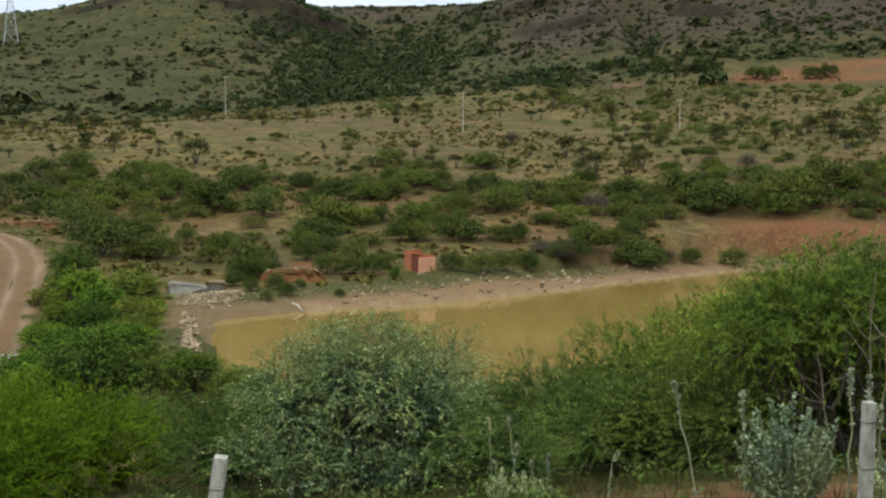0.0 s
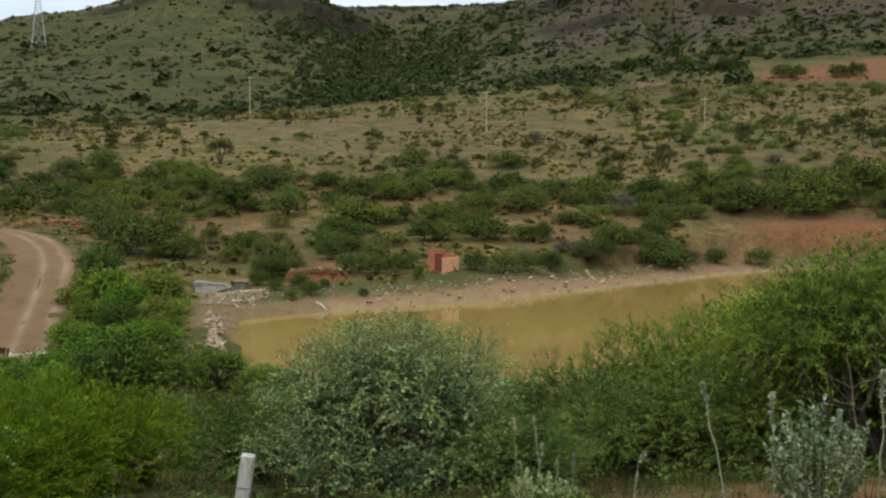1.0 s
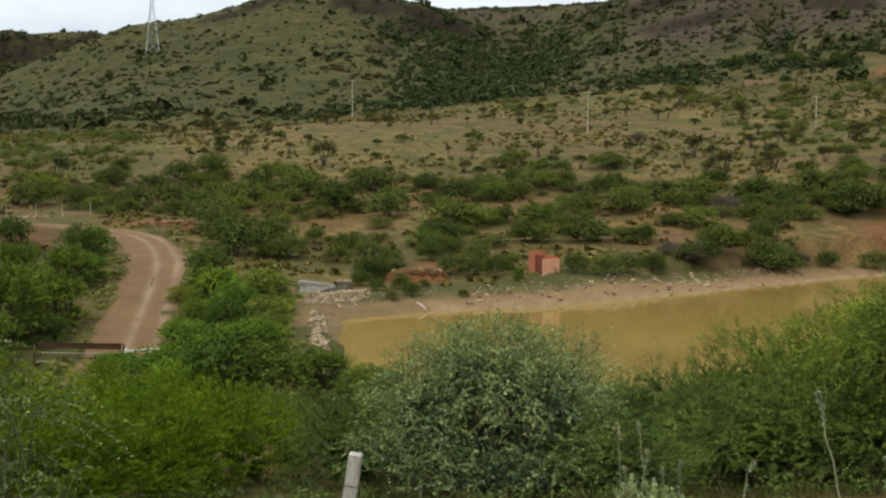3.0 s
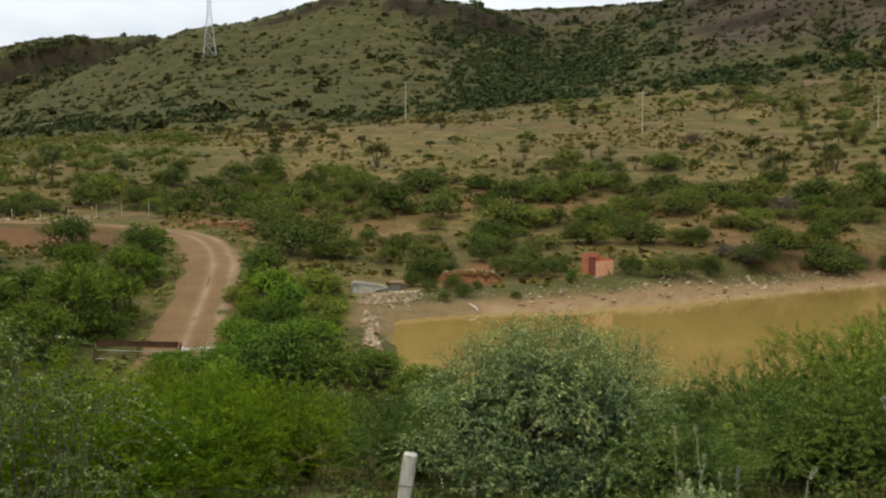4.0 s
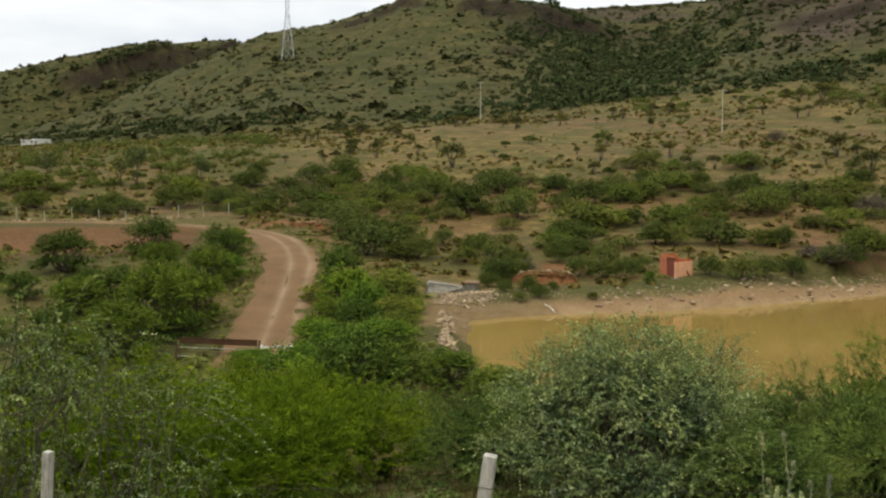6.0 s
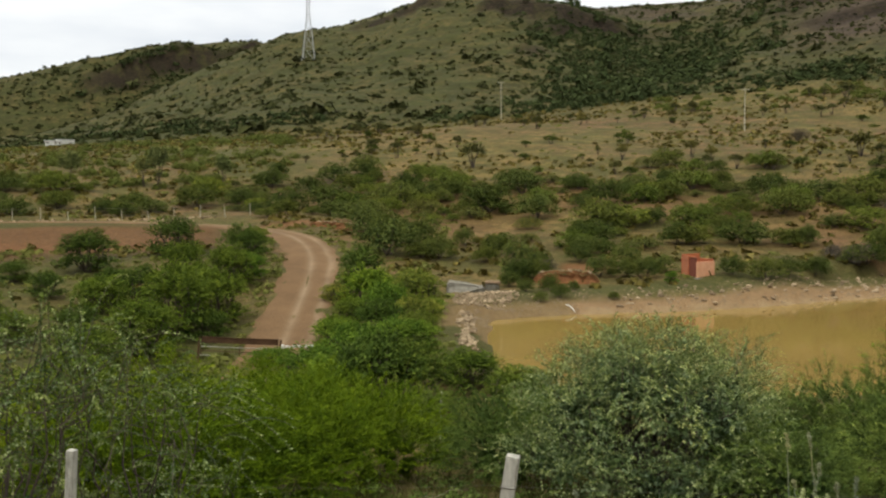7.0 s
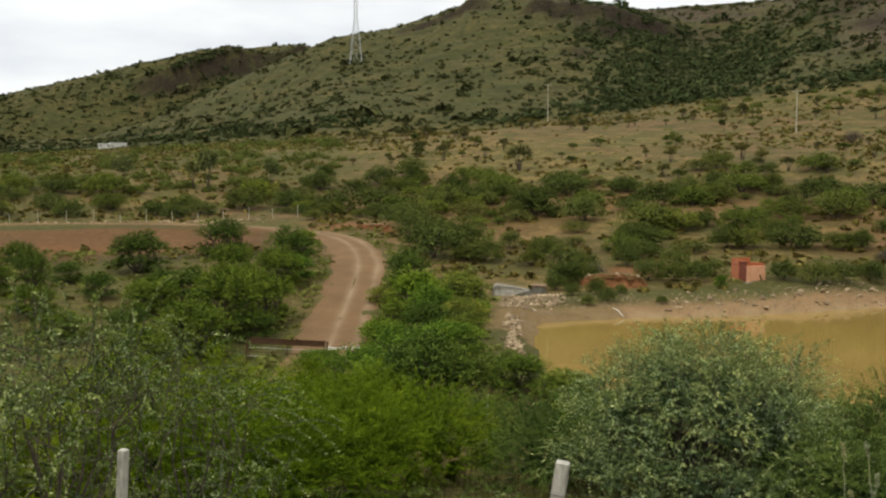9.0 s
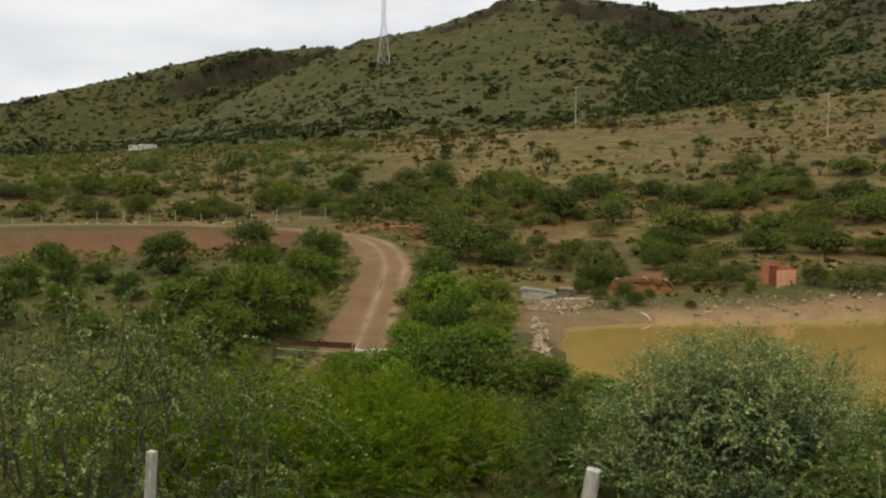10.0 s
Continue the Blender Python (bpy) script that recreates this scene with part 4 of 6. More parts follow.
# bushes below the viewpoint: kind, azimuth, range, size, height factor
WEST_BUSHES = [
    ("grey", -4.4, 16.9, 1.0, 1.0), ("acacia", -12.6, 20.0, 0.9, 0.95), ("mesquite", -9.8, 25.0, 0.9, 0.85), ("mesquite_b", -26.0, 19.0, 1.05, 0.85),
    ("mesquite", -21.2, 21.5, 1.0, 0.95), ("mesquite_b", -30.5, 17.0, 0.95, 0.85), ("acacia", -17.2, 26.0, 0.9, 0.9),
    ("mesquite_b", -25.5, 26.0, 1.0, 0.9), ("olive", -41.5, 12.6, 1.0, 1.05), ("olive", -35.0, 13.2, 0.9, 0.95), ("olive", -47.0, 14.0, 1.1, 1.0),
    ("mesquite_b", -24.0, 31.0, 1.1, 0.78), ("mesquite_b", -28.6, 31.0, 1.1, 0.72),
    ("mesquite_b", -42.0, 17.5, 1.0, 0.9), ("mesquite", -36.0, 17.5, 1.0, 0.98), ("mesquite_b", -33.4, 24.0, 1.12, 1.0),
]
EAST_BUSHES = [
    ("acacia", 2.6, 20.0, 0.9, 0.85), ("acacia", 7.2, 20.0, 1.0, 0.95), ("acacia_b", 11.6, 20.5, 1.0, 1.02), ("acacia", 10.2, 17.2, 0.85, 0.9),
    ("acacia_b", 15.6, 19.5, 1.05, 1.0), ("mesquite_tree", 20.0, 17.0, 0.95, 1.05), ("acacia_b", 19.4, 20.0, 1.1, 1.05),
    ("mesquite_tree", 23.4, 16.4, 1.0, 1.12), ("acacia_b", 24.5, 20.5, 1.1, 1.05), ("mesquite_b", 28.0, 18.0, 1.2, 1.05),
    ("acacia", 14.0, 16.9, 0.85, 0.95), ("acacia", 17.4, 16.4, 0.75, 0.95), ("acacia", 3.0, 15.6, 0.7, 0.75),
]
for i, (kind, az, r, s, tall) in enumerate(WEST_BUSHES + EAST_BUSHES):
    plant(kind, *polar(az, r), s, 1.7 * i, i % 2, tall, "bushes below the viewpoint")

DAM_FOOT = [
    ("thicket_dark", -20.5, 33, 1.0, 1.05), ("thicket_dark", -18.4, 34, 0.9, 1.0), ("thicket_fresh", -22.8, 36, 0.9, 0.85),
    ("thicket", -15.0, 36, 0.75, 0.6), ("thicket", -12.0, 34, 0.7, 0.6), ("thicket_fresh", -24.3, 45, 0.9, 0.8),
    ("thicket_fresh", -21.8, 47, 0.8, 0.8), ("thicket_fresh", -19.2, 45, 0.75, 0.75), ("thicket_fresh", -18.2, 44, 0.6, 0.75),
    ("thicket_pale", -17.9, 49, 0.6, 0.75), ("thicket_dark", -20.9, 43, 0.6, 0.7), ("thicket_dark", -20.3, 51, 0.75, 0.95),
]
DAM_CREST = [
    ("thicket", -23.0, 57, 0.65, 0.75), ("thicket_fresh", -19.0, 62, 0.7, 0.85), ("thicket", -22.0, 61, 0.65, 0.8),
    ("thicket_pale", -22.9, 67, 0.6, 0.75), ("thicket_fresh", -17.1, 57.5, 0.45, 0.7), ("thicket_fresh", -22.6, 53, 0.8, 0.85),
    ("thicket_fresh", -19.8, 56, 0.85, 0.95), ("thicket_pale", -18.0, 60, 0.95, 1.0), ("thicket_pale", -17.9, 54, 0.75, 0.8),
    ("thicket_fresh", -20.9, 64, 1.0, 1.0), ("thicket_dark", -21.2, 71, 1.0, 0.95), ("thicket_pale", -18.2, 68, 0.9, 0.9),
]
ROADSIDE = [
    ("thicket", -32.0, 60, 1.25, 1.1), ("thicket_dark", -30.4, 59.5, 0.75, 0.75), ("thicket", -29.8, 63, 1.1, 1.0), ("thicket", -29.0, 72, 1.0, 1.0),
    ("thicket_dark", -28.2, 80, 1.0, 1.05), ("thicket", -30.8, 68, 1.0, 0.9), ("thicket_dark", -34.0, 68, 0.9, 0.9), ("thicket", -31.5, 76, 1.0, 0.9),
    ("thicket_dark", -27.6, 84, 0.8, 0.8), ("thicket_fresh", -27.9, 74, 0.8, 0.8), ("thicket", -27.4, 90, 0.7, 0.7),
    ("thicket_fresh", -26.8, 51.5, 0.62, 0.5), ("mesquite_b", -27.2, 47.0, 0.85, 0.66), ("mesquite", -29.0, 44, 0.8, 0.6), ("thicket", -33.0, 40, 0.9, 0.7),
    ("mesquite_b", -28.0, 36, 0.9, 0.7),
]
BELOW_ROAD = [
    ("thicket", -34.0, 55.5, 1.2, 0.85), ("thicket", -36.4, 68, 0.8, 0.7), ("thicket", -37.0, 52, 1.0, 0.8), ("thicket", -41.0, 60, 0.9, 0.6), ("thicket", -36.0, 65, 1.0, 0.75),
    ("thicket_dark", -39.0, 70, 0.7, 0.8), ("thicket_dark", -37.5, 60, 0.8, 0.7), ("thicket", -42.5, 66, 0.9, 0.7),
    ("thicket_dark", -35.5, 73, 0.7, 0.7), ("thicket_dark", -40.5, 77, 0.7, 0.7), ("thicket", -38.0, 46, 1.0, 0.7),
    ("thicket_dark", -43.0, 84, 0.8, 0.8), ("thicket", -44.5, 72, 0.9, 0.8), ("thicket", -39.5, 40, 1.0, 0.7), ("thicket_dark", -46.0, 64, 1.0, 0.9),
]
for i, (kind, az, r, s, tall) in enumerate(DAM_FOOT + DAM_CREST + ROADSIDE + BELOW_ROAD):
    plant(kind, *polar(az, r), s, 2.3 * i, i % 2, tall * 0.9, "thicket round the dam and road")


def clear_of(x, y, road=3.6, pond=3.5):
    xa, ya = np.array([x]), np.array([y])
    d, _ = line_distance(xa, ya, POND_LINE)
    return line_distance(xa, ya, ROAD_LINE)[0][0] > road and d[0] > pond and not inside(xa, ya, POND_LINE)[0] and not (abs(x + 2.2) < 5 and 66 < y < 79)


# shrubs along the top of the far bank, and some on the slope behind it: azimuth, range, size


SHORE_SHRUBS = [(0.5, 78.5, 2.6), (2.4, 78.0, 3.4), (3.6, 79.5, 2.6), (5.0, 83.0, 3.2), (7.0, 87.5, 3.0), (8.7, 91.5, 5.2), (10.2, 96.0, 3.2), (11.4, 95.5, 5.2), (12.8, 97.0, 2.4), (14.6, 100, 3.0), (17.0, 102, 3.4),
                (-11.8, 75.2, 3.4), (-10.6, 75.4, 2.6), (-7.0, 76.8, 2.8), (-5.6, 76.2, 2.6), (-4.3, 76.6, 2.7), (-3.2, 79.2, 2.2), (-8.2, 83.0, 2.9)]
for i, (az, r, w) in enumerate(SHORE_SHRUBS):
    plant(("shrub_dark", "shrub", "shrub_dark")[i % 3], *polar(az, r), w / 4.4, 1.3 * i, i % 3, 1.0 if w < 3 else 0.85, "shrubs above the pond")
BANK_SHRUBS = [(-9.4, 67.5, 0.42), (-10.5, 66.0, 0.3), (-11.4, 69.5, 0.4), (-6.2, 67.8, 0.25), (-8.6, 70.5, 0.3), (-12.4, 72.5, 0.5), (-3.9, 79, 0.5), (-5.4, 82, 0.75), (-6.6, 86, 0.6), (-10.6, 79, 0.7), (-11.8, 81.5, 0.85), (-10.0, 70, 0.5), (-13.2, 86, 0.8), (-16.6, 84, 0.9), (-17.8, 90, 1.25), (-19.6, 92, 1.2), (-15.0, 92, 0.7),
               (-8.0, 93, 0.8), (-2.6, 91, 0.9), (-21.0, 97, 1.1), (4.5, 93, 0.8), (0.0, 96, 0.9), (8.6, 95, 0.9), (11.2, 99, 1.0), ]
for i, (az, r, size) in enumerate(BANK_SHRUBS):
    plant(("shrub_dark", "shrub", "shrub_dark")[i % 3], *polar(az, r), size * 0.92, 1.3 * i, i % 3, 0.95, "shrubs above the pond")

for az, r, w in ((7.2, 87.6, 3.4), (-10.2, 77.2, 2.4), (5.9, 88.5, 2.4), (13.2, 98.5, 2.6), (9.2, 112, 4.0)):
    plant("shrub_bare", *polar(az, r), w / 4.0, az, 0, 0.9, "shrubs above the pond")
plant("thicket_fresh", *polar(-2.9, 74.6), 0.3, 0.4, 0, 0.9, "shrubs above the pond")

# shrubs that stand out on the slope: azimuth, range, width
BELT_MARKS = [
    (-10.7, 104, 6.4), (-13.6, 109, 7.7), (-6.9, 97, 7.4), (-4.0, 101, 4.2), (-1.0, 102, 4.8), (1.2, 91, 5.9), (-1.7, 90, 4.8), (3.6, 92, 4.3), (11.6, 92, 6.2),
    (-13.8, 82, 3.1), (-19.7, 83, 7.2), (-17.6, 83, 3.9), (-11.9, 75, 3.0), (16.1, 114, 8.1), (19.7, 117, 9.5), (22.4, 126, 8.9), (7.3, 116, 7.5), (10.6, 118, 7.0),
    (13.8, 122, 7.9), (-23.2, 119, 7.7), (-19.1, 116, 7.5), (-15.7, 121, 6.4), (3.3, 105, 6.2), (6.0, 101, 3.6), (-22.8, 108, 4.4), (-25.5, 117, 6.2), (-28.2, 125, 5.9),
]
BELT_MARKS += [(-30.8, 125, 6.6), (-40.3, 118, 4.8), (-35.7, 123, 5.1), (-43.8, 121, 4.3), (7.6, 87, 4.6), (-33.2, 122, 4.6), (-38.2, 126, 5.4), (-46.5, 122, 5.0), (14.2, 117, 5.0), (17.8, 119, 5.6), (21.2, 120, 6.0), (23.6, 119, 5.6), (11.8, 105, 4.8), (13.4, 110.5, 4.4), (15.4, 114.5, 4.6), (12.6, 113, 4.4), (15.2, 125, 6.0), (18.6, 128, 6.2), (24.8, 124, 6.0)]
FIELD_MARKS = [
    ("tree", -5.7, 152, 2.2), ("tree", -0.6, 149, 2.6), ("bare", 4.1, 176, 5.0), ("tree", 5.2, 152, 2.3), ("tree", 2.8, 140, 2.0), ("tree", 7.3, 152, 4.1), ("tree", 8.9, 133, 3.7),
    ("bare", 17.7, 146, 4.0), ("bush", 15.5, 150, 3.7), ("bush", 13.5, 138, 3.4), ("tree", 11.8, 140, 3.0), ("bush", -3.2, 130, 4.7), ("bush", -0.1, 127, 4.3), ("bush", -20.7, 142, 4.7), ("tree", -14.5, 148, 4.0),
    ("bush", -18.3, 130, 6.0), ("bush", 21.2, 142, 3.3), ("tree", 22.9, 157, 3.7), ("tree", 6.6, 236, 4.6), ("tree", 9.9, 213, 4.2), ("tree", 22.0, 181, 4.3), ("bush", -26.0, 150, 3.9), ("bush", -20.4, 140, 3.6),
]
TAKEN = []


def free(x, y, gap):
    return all((x - a) ** 2 + (y - b) ** 2 > gap * gap for a, b in TAKEN)


for i, (az, r, w) in enumerate(BELT_MARKS):
    TAKEN.append(polar(az, r + 0.3 * w))
    plant(("shrub", "shrub_dark")[i % 2], *TAKEN[-1], w / 4.4, 1.9 * i, i % 3, rng.uniform(0.6, 0.75), "shrubs above the pond")
for i, (kind, az, r, w) in enumerate(FIELD_MARKS):
    TAKEN.append(polar(az, r))
    if kind == "tree":
        plant(("field_tree", "field_tree_b")[i % 2], *TAKEN[-1], w / 2.3, 1.9 * i, i % 3, 0.95, "scattered trees on the dry field")
    else:
        plant("shrub_bare" if kind == "bare" else "shrub_dark", *TAKEN[-1], w / 4.6, 1.9 * i, i % 3, 0.85, "shrubs on the dry field")
for i, (az, r, w) in enumerate(((-36.7, 80.5, 5.5), (-32.0, 86.5, 5.3), (-42.4, 75, 3.1))):
    plant("thicket_dark", *polar(az, r), w / 4.2, 1.1 * i, i % 2, (0.72, 0.75, 1.0)[i], "thicket round the dam and road")

# the belt of lesser shrubs between them, thinning out towards the shore
done = 0
while done < 190:
    az, r = rng.uniform(-52, 34), rng.uniform(82, 146)
    x, y = polar(az, r)
    cover = fbm(np.array([x]), np.array([y]), 15, 3, 31)[0] + np.interp(r, [82, 96, 106, 124, 136, 150], [-0.45, -0.25, 0.35, 0.35, -0.3, -0.6]) + (0.62 if az < -24 and r > 118 else 0)
    if cover < -0.12 or not clear_of(x, y) or (az < -27.5 and r < 120) or (az > 12 and 98 < r < 117) or not free(x, y, 2.2):
        continue
    TAKEN.append((x, y))
    size = rng.uniform(0.35, 1.25) * np.interp(r, [80, 100], [0.62, 1.0])
    plant(("shrub", "shrub_dark", "shrub_fresh", "shrub_grey")[rng.integers(4)], x, y, size * 1.3, rng.uniform(0, 6.3), int(rng.integers(3)), rng.uniform(0.52, 0.78), "shrubs above the pond")
    done += 1
# lower growth that closes the eastern end of the belt
east = np.random.default_rng(83)
done = 0
while done < 46:
    az, r = east.uniform(8, 30), east.uniform(117, 150)
    x, y = polar(az, r)
    if not free(x, y, 2.0) or any(abs(az - a) < 0.5 and r > 145 for a in (13.85,)):
        continue
    TAKEN.append((x, y))
    plant(("shrub_fresh", "shrub_dark", "shrub_grey", "shrub")[done % 4], x, y, east.uniform(0.6, 1.25) * np.interp(r, [125, 150], [1.0, 0.7]), 1.3 * done, done % 3, east.uniform(0.55, 0.8), "shrubs above the pond")
    done += 1
for az, r, size in ((-32.8, 141, 1.1), (-29.1, 139, 0.85), (-37.5, 141, 1.0), (-33.6, 143, 0.8)):
    plant("slender_tree", *polar(az, r), size, az, 0, 1.0, "slender trees beyond the road")

for az, r, size in ((17.9, 269, 1.5), (18.7, 268, 1.6), (20.9, 270, 1.5), (21.8, 271, 1.6), (15.0, 285, 1.5), (9.6, 292, 1.5), (12.6, 296, 1.6)):
    plant("shrub_dark", *polar(az, r), size, az, 0, 0.85, "large shrubs below the eastern hill")

# scattered trees on the dry field
FAR_SHRUBS = []
done = 0
while done < 370:
    az, r = rng.uniform(-45, 30), rng.uniform(136, 252)
    x, y = polar(az, r)
    if rng.random() > 0.6 + 0.6 * fbm(np.array([x]), np.array([y]), 28, 3, 37)[0] or not free(x, y, 3.0) or any(abs(az - a) < 0.5 and r > 150 for a in (-12.75, 1.2, 13.85)):
        continue
    if az < -25:
        FAR_SHRUBS.append((x, y))
        done += 1
        continue
    plant(("field_tree", "field_tree_b", "field_bush")[rng.integers(3)], x, y, rng.uniform(0.5, 1.2), rng.uniform(0, 6.3), int(rng.integers(3)), rng.uniform(0.8, 1.1), "scattered trees on the dry field")
    done += 1


def scatter_mesh(name, x, y, size, blades, leaf, material, seed, squash=0.75, lobed=0.5, leaf_light=0.0):
    """Rounded bushes of leaf blades round many points, three uneven lobes each, as one mesh."""
    g = np.random.default_rng(seed)
    z = height(x, y)
    n = len(x)
    u = unit(g.normal(size=(n, blades, 3)))
    u[..., 2] = np.abs(u[..., 2])
    turn = g.uniform(0, 6.28, (n, 1)) + 2.1 * (np.arange(blades) % 3)[None]
    low = 1 - 0.35 * (np.arange(blades) % 3)[None, :] / 2
    lobe = np.stack([np.cos(turn) * lobed, np.sin(turn) * lobed, 0 * turn], -1)
    p = np.stack([x, y, z], 1)[:, None] + (lobe + u * np.array([0.62, 0.62, 1.0]) * low[..., None]) * (size[:, None, None] * np.array([1, 1, squash])) * g.uniform(0.72, 1.0, (n, blades, 1))
    along = unit(np.cross(u, g.normal(size=p.shape)))
    nrm = unit(u + 0.3 * g.normal(size=p.shape))
    L = (leaf * size[:, None] * g.uniform(0.7, 1.4, (n, blades))).ravel()
    V, F = leaf_tris(p.reshape(-1, 3), along.reshape(-1, 3), nrm.reshape(-1, 3), L, L * 0.8)
    me = fast_mesh(name, V, F, material)
    me.attributes.new("leaf_light", "FLOAT", "POINT").data.foreach_set("value", np.full(len(V), leaf_light, np.float32))
    return me


def hill_spread(g, n, r0, r1, a0, a1):
    az, r = g.uniform(a0, a1, n), np.sqrt(g.uniform(r0 ** 2, r1 ** 2, n))
    return az, r, r * np.sin(np.radians(az)), r * np.cos(np.radians(az))


def off_limits(az, r):
    return ((az > 16) & (r < 297)) | ((np.abs(az + 38.2) < 1.3) & (r < 300)) | ((np.abs(az - 10.9) < 1.1) & (r < 268))


def hill_scrub():
    """Dark round bushes dotted over the stony hills, closer together on the far ridge."""
    g = np.random.default_rng(9)
    az, r, x, y = (np.concatenate(q) for q in zip(hill_spread(g, 21000, 262, 640, -52, 34), hill_spread(g, 9000, 640, 1000, -56, -22)))
    dense = np.where(r > 640, 0.62, 0.5) + 0.4 * fbm(x, y, 45, 3, 41) + 0.32 * np.clip((az - 3) / 4, 0, 1) - 0.22 * np.exp(-((az + 10) / 4) ** 2) * (r > 440) - 2.0 * off_limits(az, r)
    keep = g.random(len(x)) < dense
    x, y, r = x[keep], y[keep], r[keep]
    size = np.exp(g.normal(0.0, 0.5, len(x))) * np.where(r > 640, 1.15, 0.72)
    me = scatter_mesh("hill_scrub", x, y, size, 18, 0.8, MAT["scrub_leaf"], 10, 0.85, leaf_light=0.3)
    return tagged(new("hill_scrub", me), "dark low scrub scattered over the stony hillside", "scrub", kind="stuff")


def hollow_scrub():
    """Greener and taller growth: in the hollow, down the ravine, along the foot of the hills, under the far cliffs."""
    g = np.random.default_rng(19)
    az, r, x, y = (np.concatenate(q) for q in zip(hill_spread(g, 13000, 262, 600, -52, 34), hill_spread(g, 2600, 262, 312, -52, 34), hill_spread(g, 6800, 270, 600, -12, 6), hill_spread(g, 2600, 780, 880, -38, -25)))
    foot = np.exp(-((r - np.interp(az, [-50, -36, -29, -20, -14, -8], [330, 318, 296, 284, 280, 276])) / 11) ** 2)
    patchy = fbm(x, y, 30, 3, 43)
    dense = 1.25 * hollow(az, r) * np.clip(0.85 + 0.5 * patchy, 0, 1) + 1.0 * np.exp(-((az - 11.6 - 0.4 * np.sin(r / 40)) / 0.75) ** 2) * (r > 290)
    dense = dense + foot * np.clip(np.interp(az, [-30, -27, -14, 0], [1.0, 0.5, 0.35, 0.3]) + 0.8 * patchy, 0, 1) + 0.8 * np.clip((az - 15.5) / 2, 0, 1) * np.clip((r - 300) / 15, 0, 1) * np.clip((430 - r) / 80, 0, 1) * np.clip(0.35 + 1.2 * patchy, 0, 1)
    dense = dense + 0.5 * np.clip((az - 1) / 2, 0, 1) * np.exp(-((r - 290) / 18) ** 2) + 0.3 * np.clip((-27 - az) / 3, 0, 1) * (r < 420) * np.clip(0.3 + patchy, 0, 1) + 0.55 * (r > 780) * np.clip(0.4 + patchy, 0, 1)
    keep = (g.random(len(x)) < dense) & ~off_limits(az, r)
    x, y, r = x[keep], y[keep], r[keep]
    size = np.exp(g.normal(0.1, 0.42, len(x))) * np.where(r > 640, 1.4, 1.0)
    me = scatter_mesh("hollow_scrub", x, y, size, 34, 0.55, MAT["hollow_leaf"], 20, 0.95, leaf_light=0.15)
    return tagged(new("hollow_scrub", me), "dense dark green scrub filling the hollow and the hill's foot", "scrub", kind="stuff")


def field_scrub():
    """Knee-high green weeds and small shrubs too many to count, on field and slope."""
    g = np.random.default_rng(29)
    n = 5200
    az, r = g.uniform(-54, 36, n), np.sqrt(g.uniform(76 ** 2, 275 ** 2, n))
    x, y = r * np.sin(np.radians(az)), r * np.cos(np.radians(az))
    d, _ = line_distance(x, y, POND_LINE)
    rd, _ = line_distance(x, y, ROAD_LINE)
    left = np.clip((-22 - az) / 8, 0, 1)
    keep = (d > 4.5) & ~inside(x, y, POND_LINE) & (rd > 3.0) & (g.random(n) < 0.35 + 0.5 * fbm(x, y, 30, 3, 61) + 0.25 * left * (r > 112)) & ~((az < -27) & (r < 112) & (r > 92)) & ~((az > 13) & (r > 98) & (r < 117)) & ~((np.abs(az + 38.2) < 1.2) & (r > 255))
    x, y, left = x[keep], y[keep], left[keep]
    # denser weeds along the road and below it
    az, r = g.uniform(-50, -16, 4200), np.sqrt(g.uniform(36 ** 2, 104 ** 2, 4200))
    u, v = r * np.sin(np.radians(az)), r * np.cos(np.radians(az))
    rd, _ = line_distance(u, v, ROAD_LINE)
    ok = (rd > 2.4) & ((g.random(4200) < 0.3) | (rd < 3.6)) & ~((az < -27) & (r > 92))
    x, y, left = np.concatenate([x, u[ok]]), np.concatenate([y, v[ok]]), np.concatenate([left, 0 * u[ok]])
    me = scatter_mesh("low_scrub", x, y, g.uniform(0.2, 0.7, len(x)) * (1 + 0.5 * left), 30, 0.42, MAT["weed_leaf"], 30, 0.55, leaf_light=0.8)
    return tagged(new("low_scrub", me), "low olive-green weeds and scrub in dry grass", "scrub", kind="stuff")


def field_grass():
    g = np.random.default_rng(12)
    n = 10000
    az, r = g.uniform(-50, 32, n), np.sqrt(g.uniform(70 ** 2, 270 ** 2, n))
    x, y = r * np.sin(np.radians(az)), r * np.cos(np.radians(az))
    d, _ = line_distance(x, y, POND_LINE)
    rd, _ = line_distance(x, y, ROAD_LINE)
    ok = (d > 6) & ~inside(x, y, POND_LINE) & (rd > 2.9) & (fbm(x, y, 20, 3, 44) > -0.3) & ~((az > 13) & (r > 98) & (r < 118)) & ~((az < -27) & (r > 92) & (r < 113))
    x, y = x[ok], y[ok]
    me = scatter_mesh("dry_grass", x, y, g.uniform(0.25, 0.6, len(x)), 8, 1.2, MAT["straw"], 13, 0.8, leaf_light=1.0)
    return tagged(new("dry_grass", me), "tufts of dry straw-coloured grass on the slope", "grass", kind="stuff")


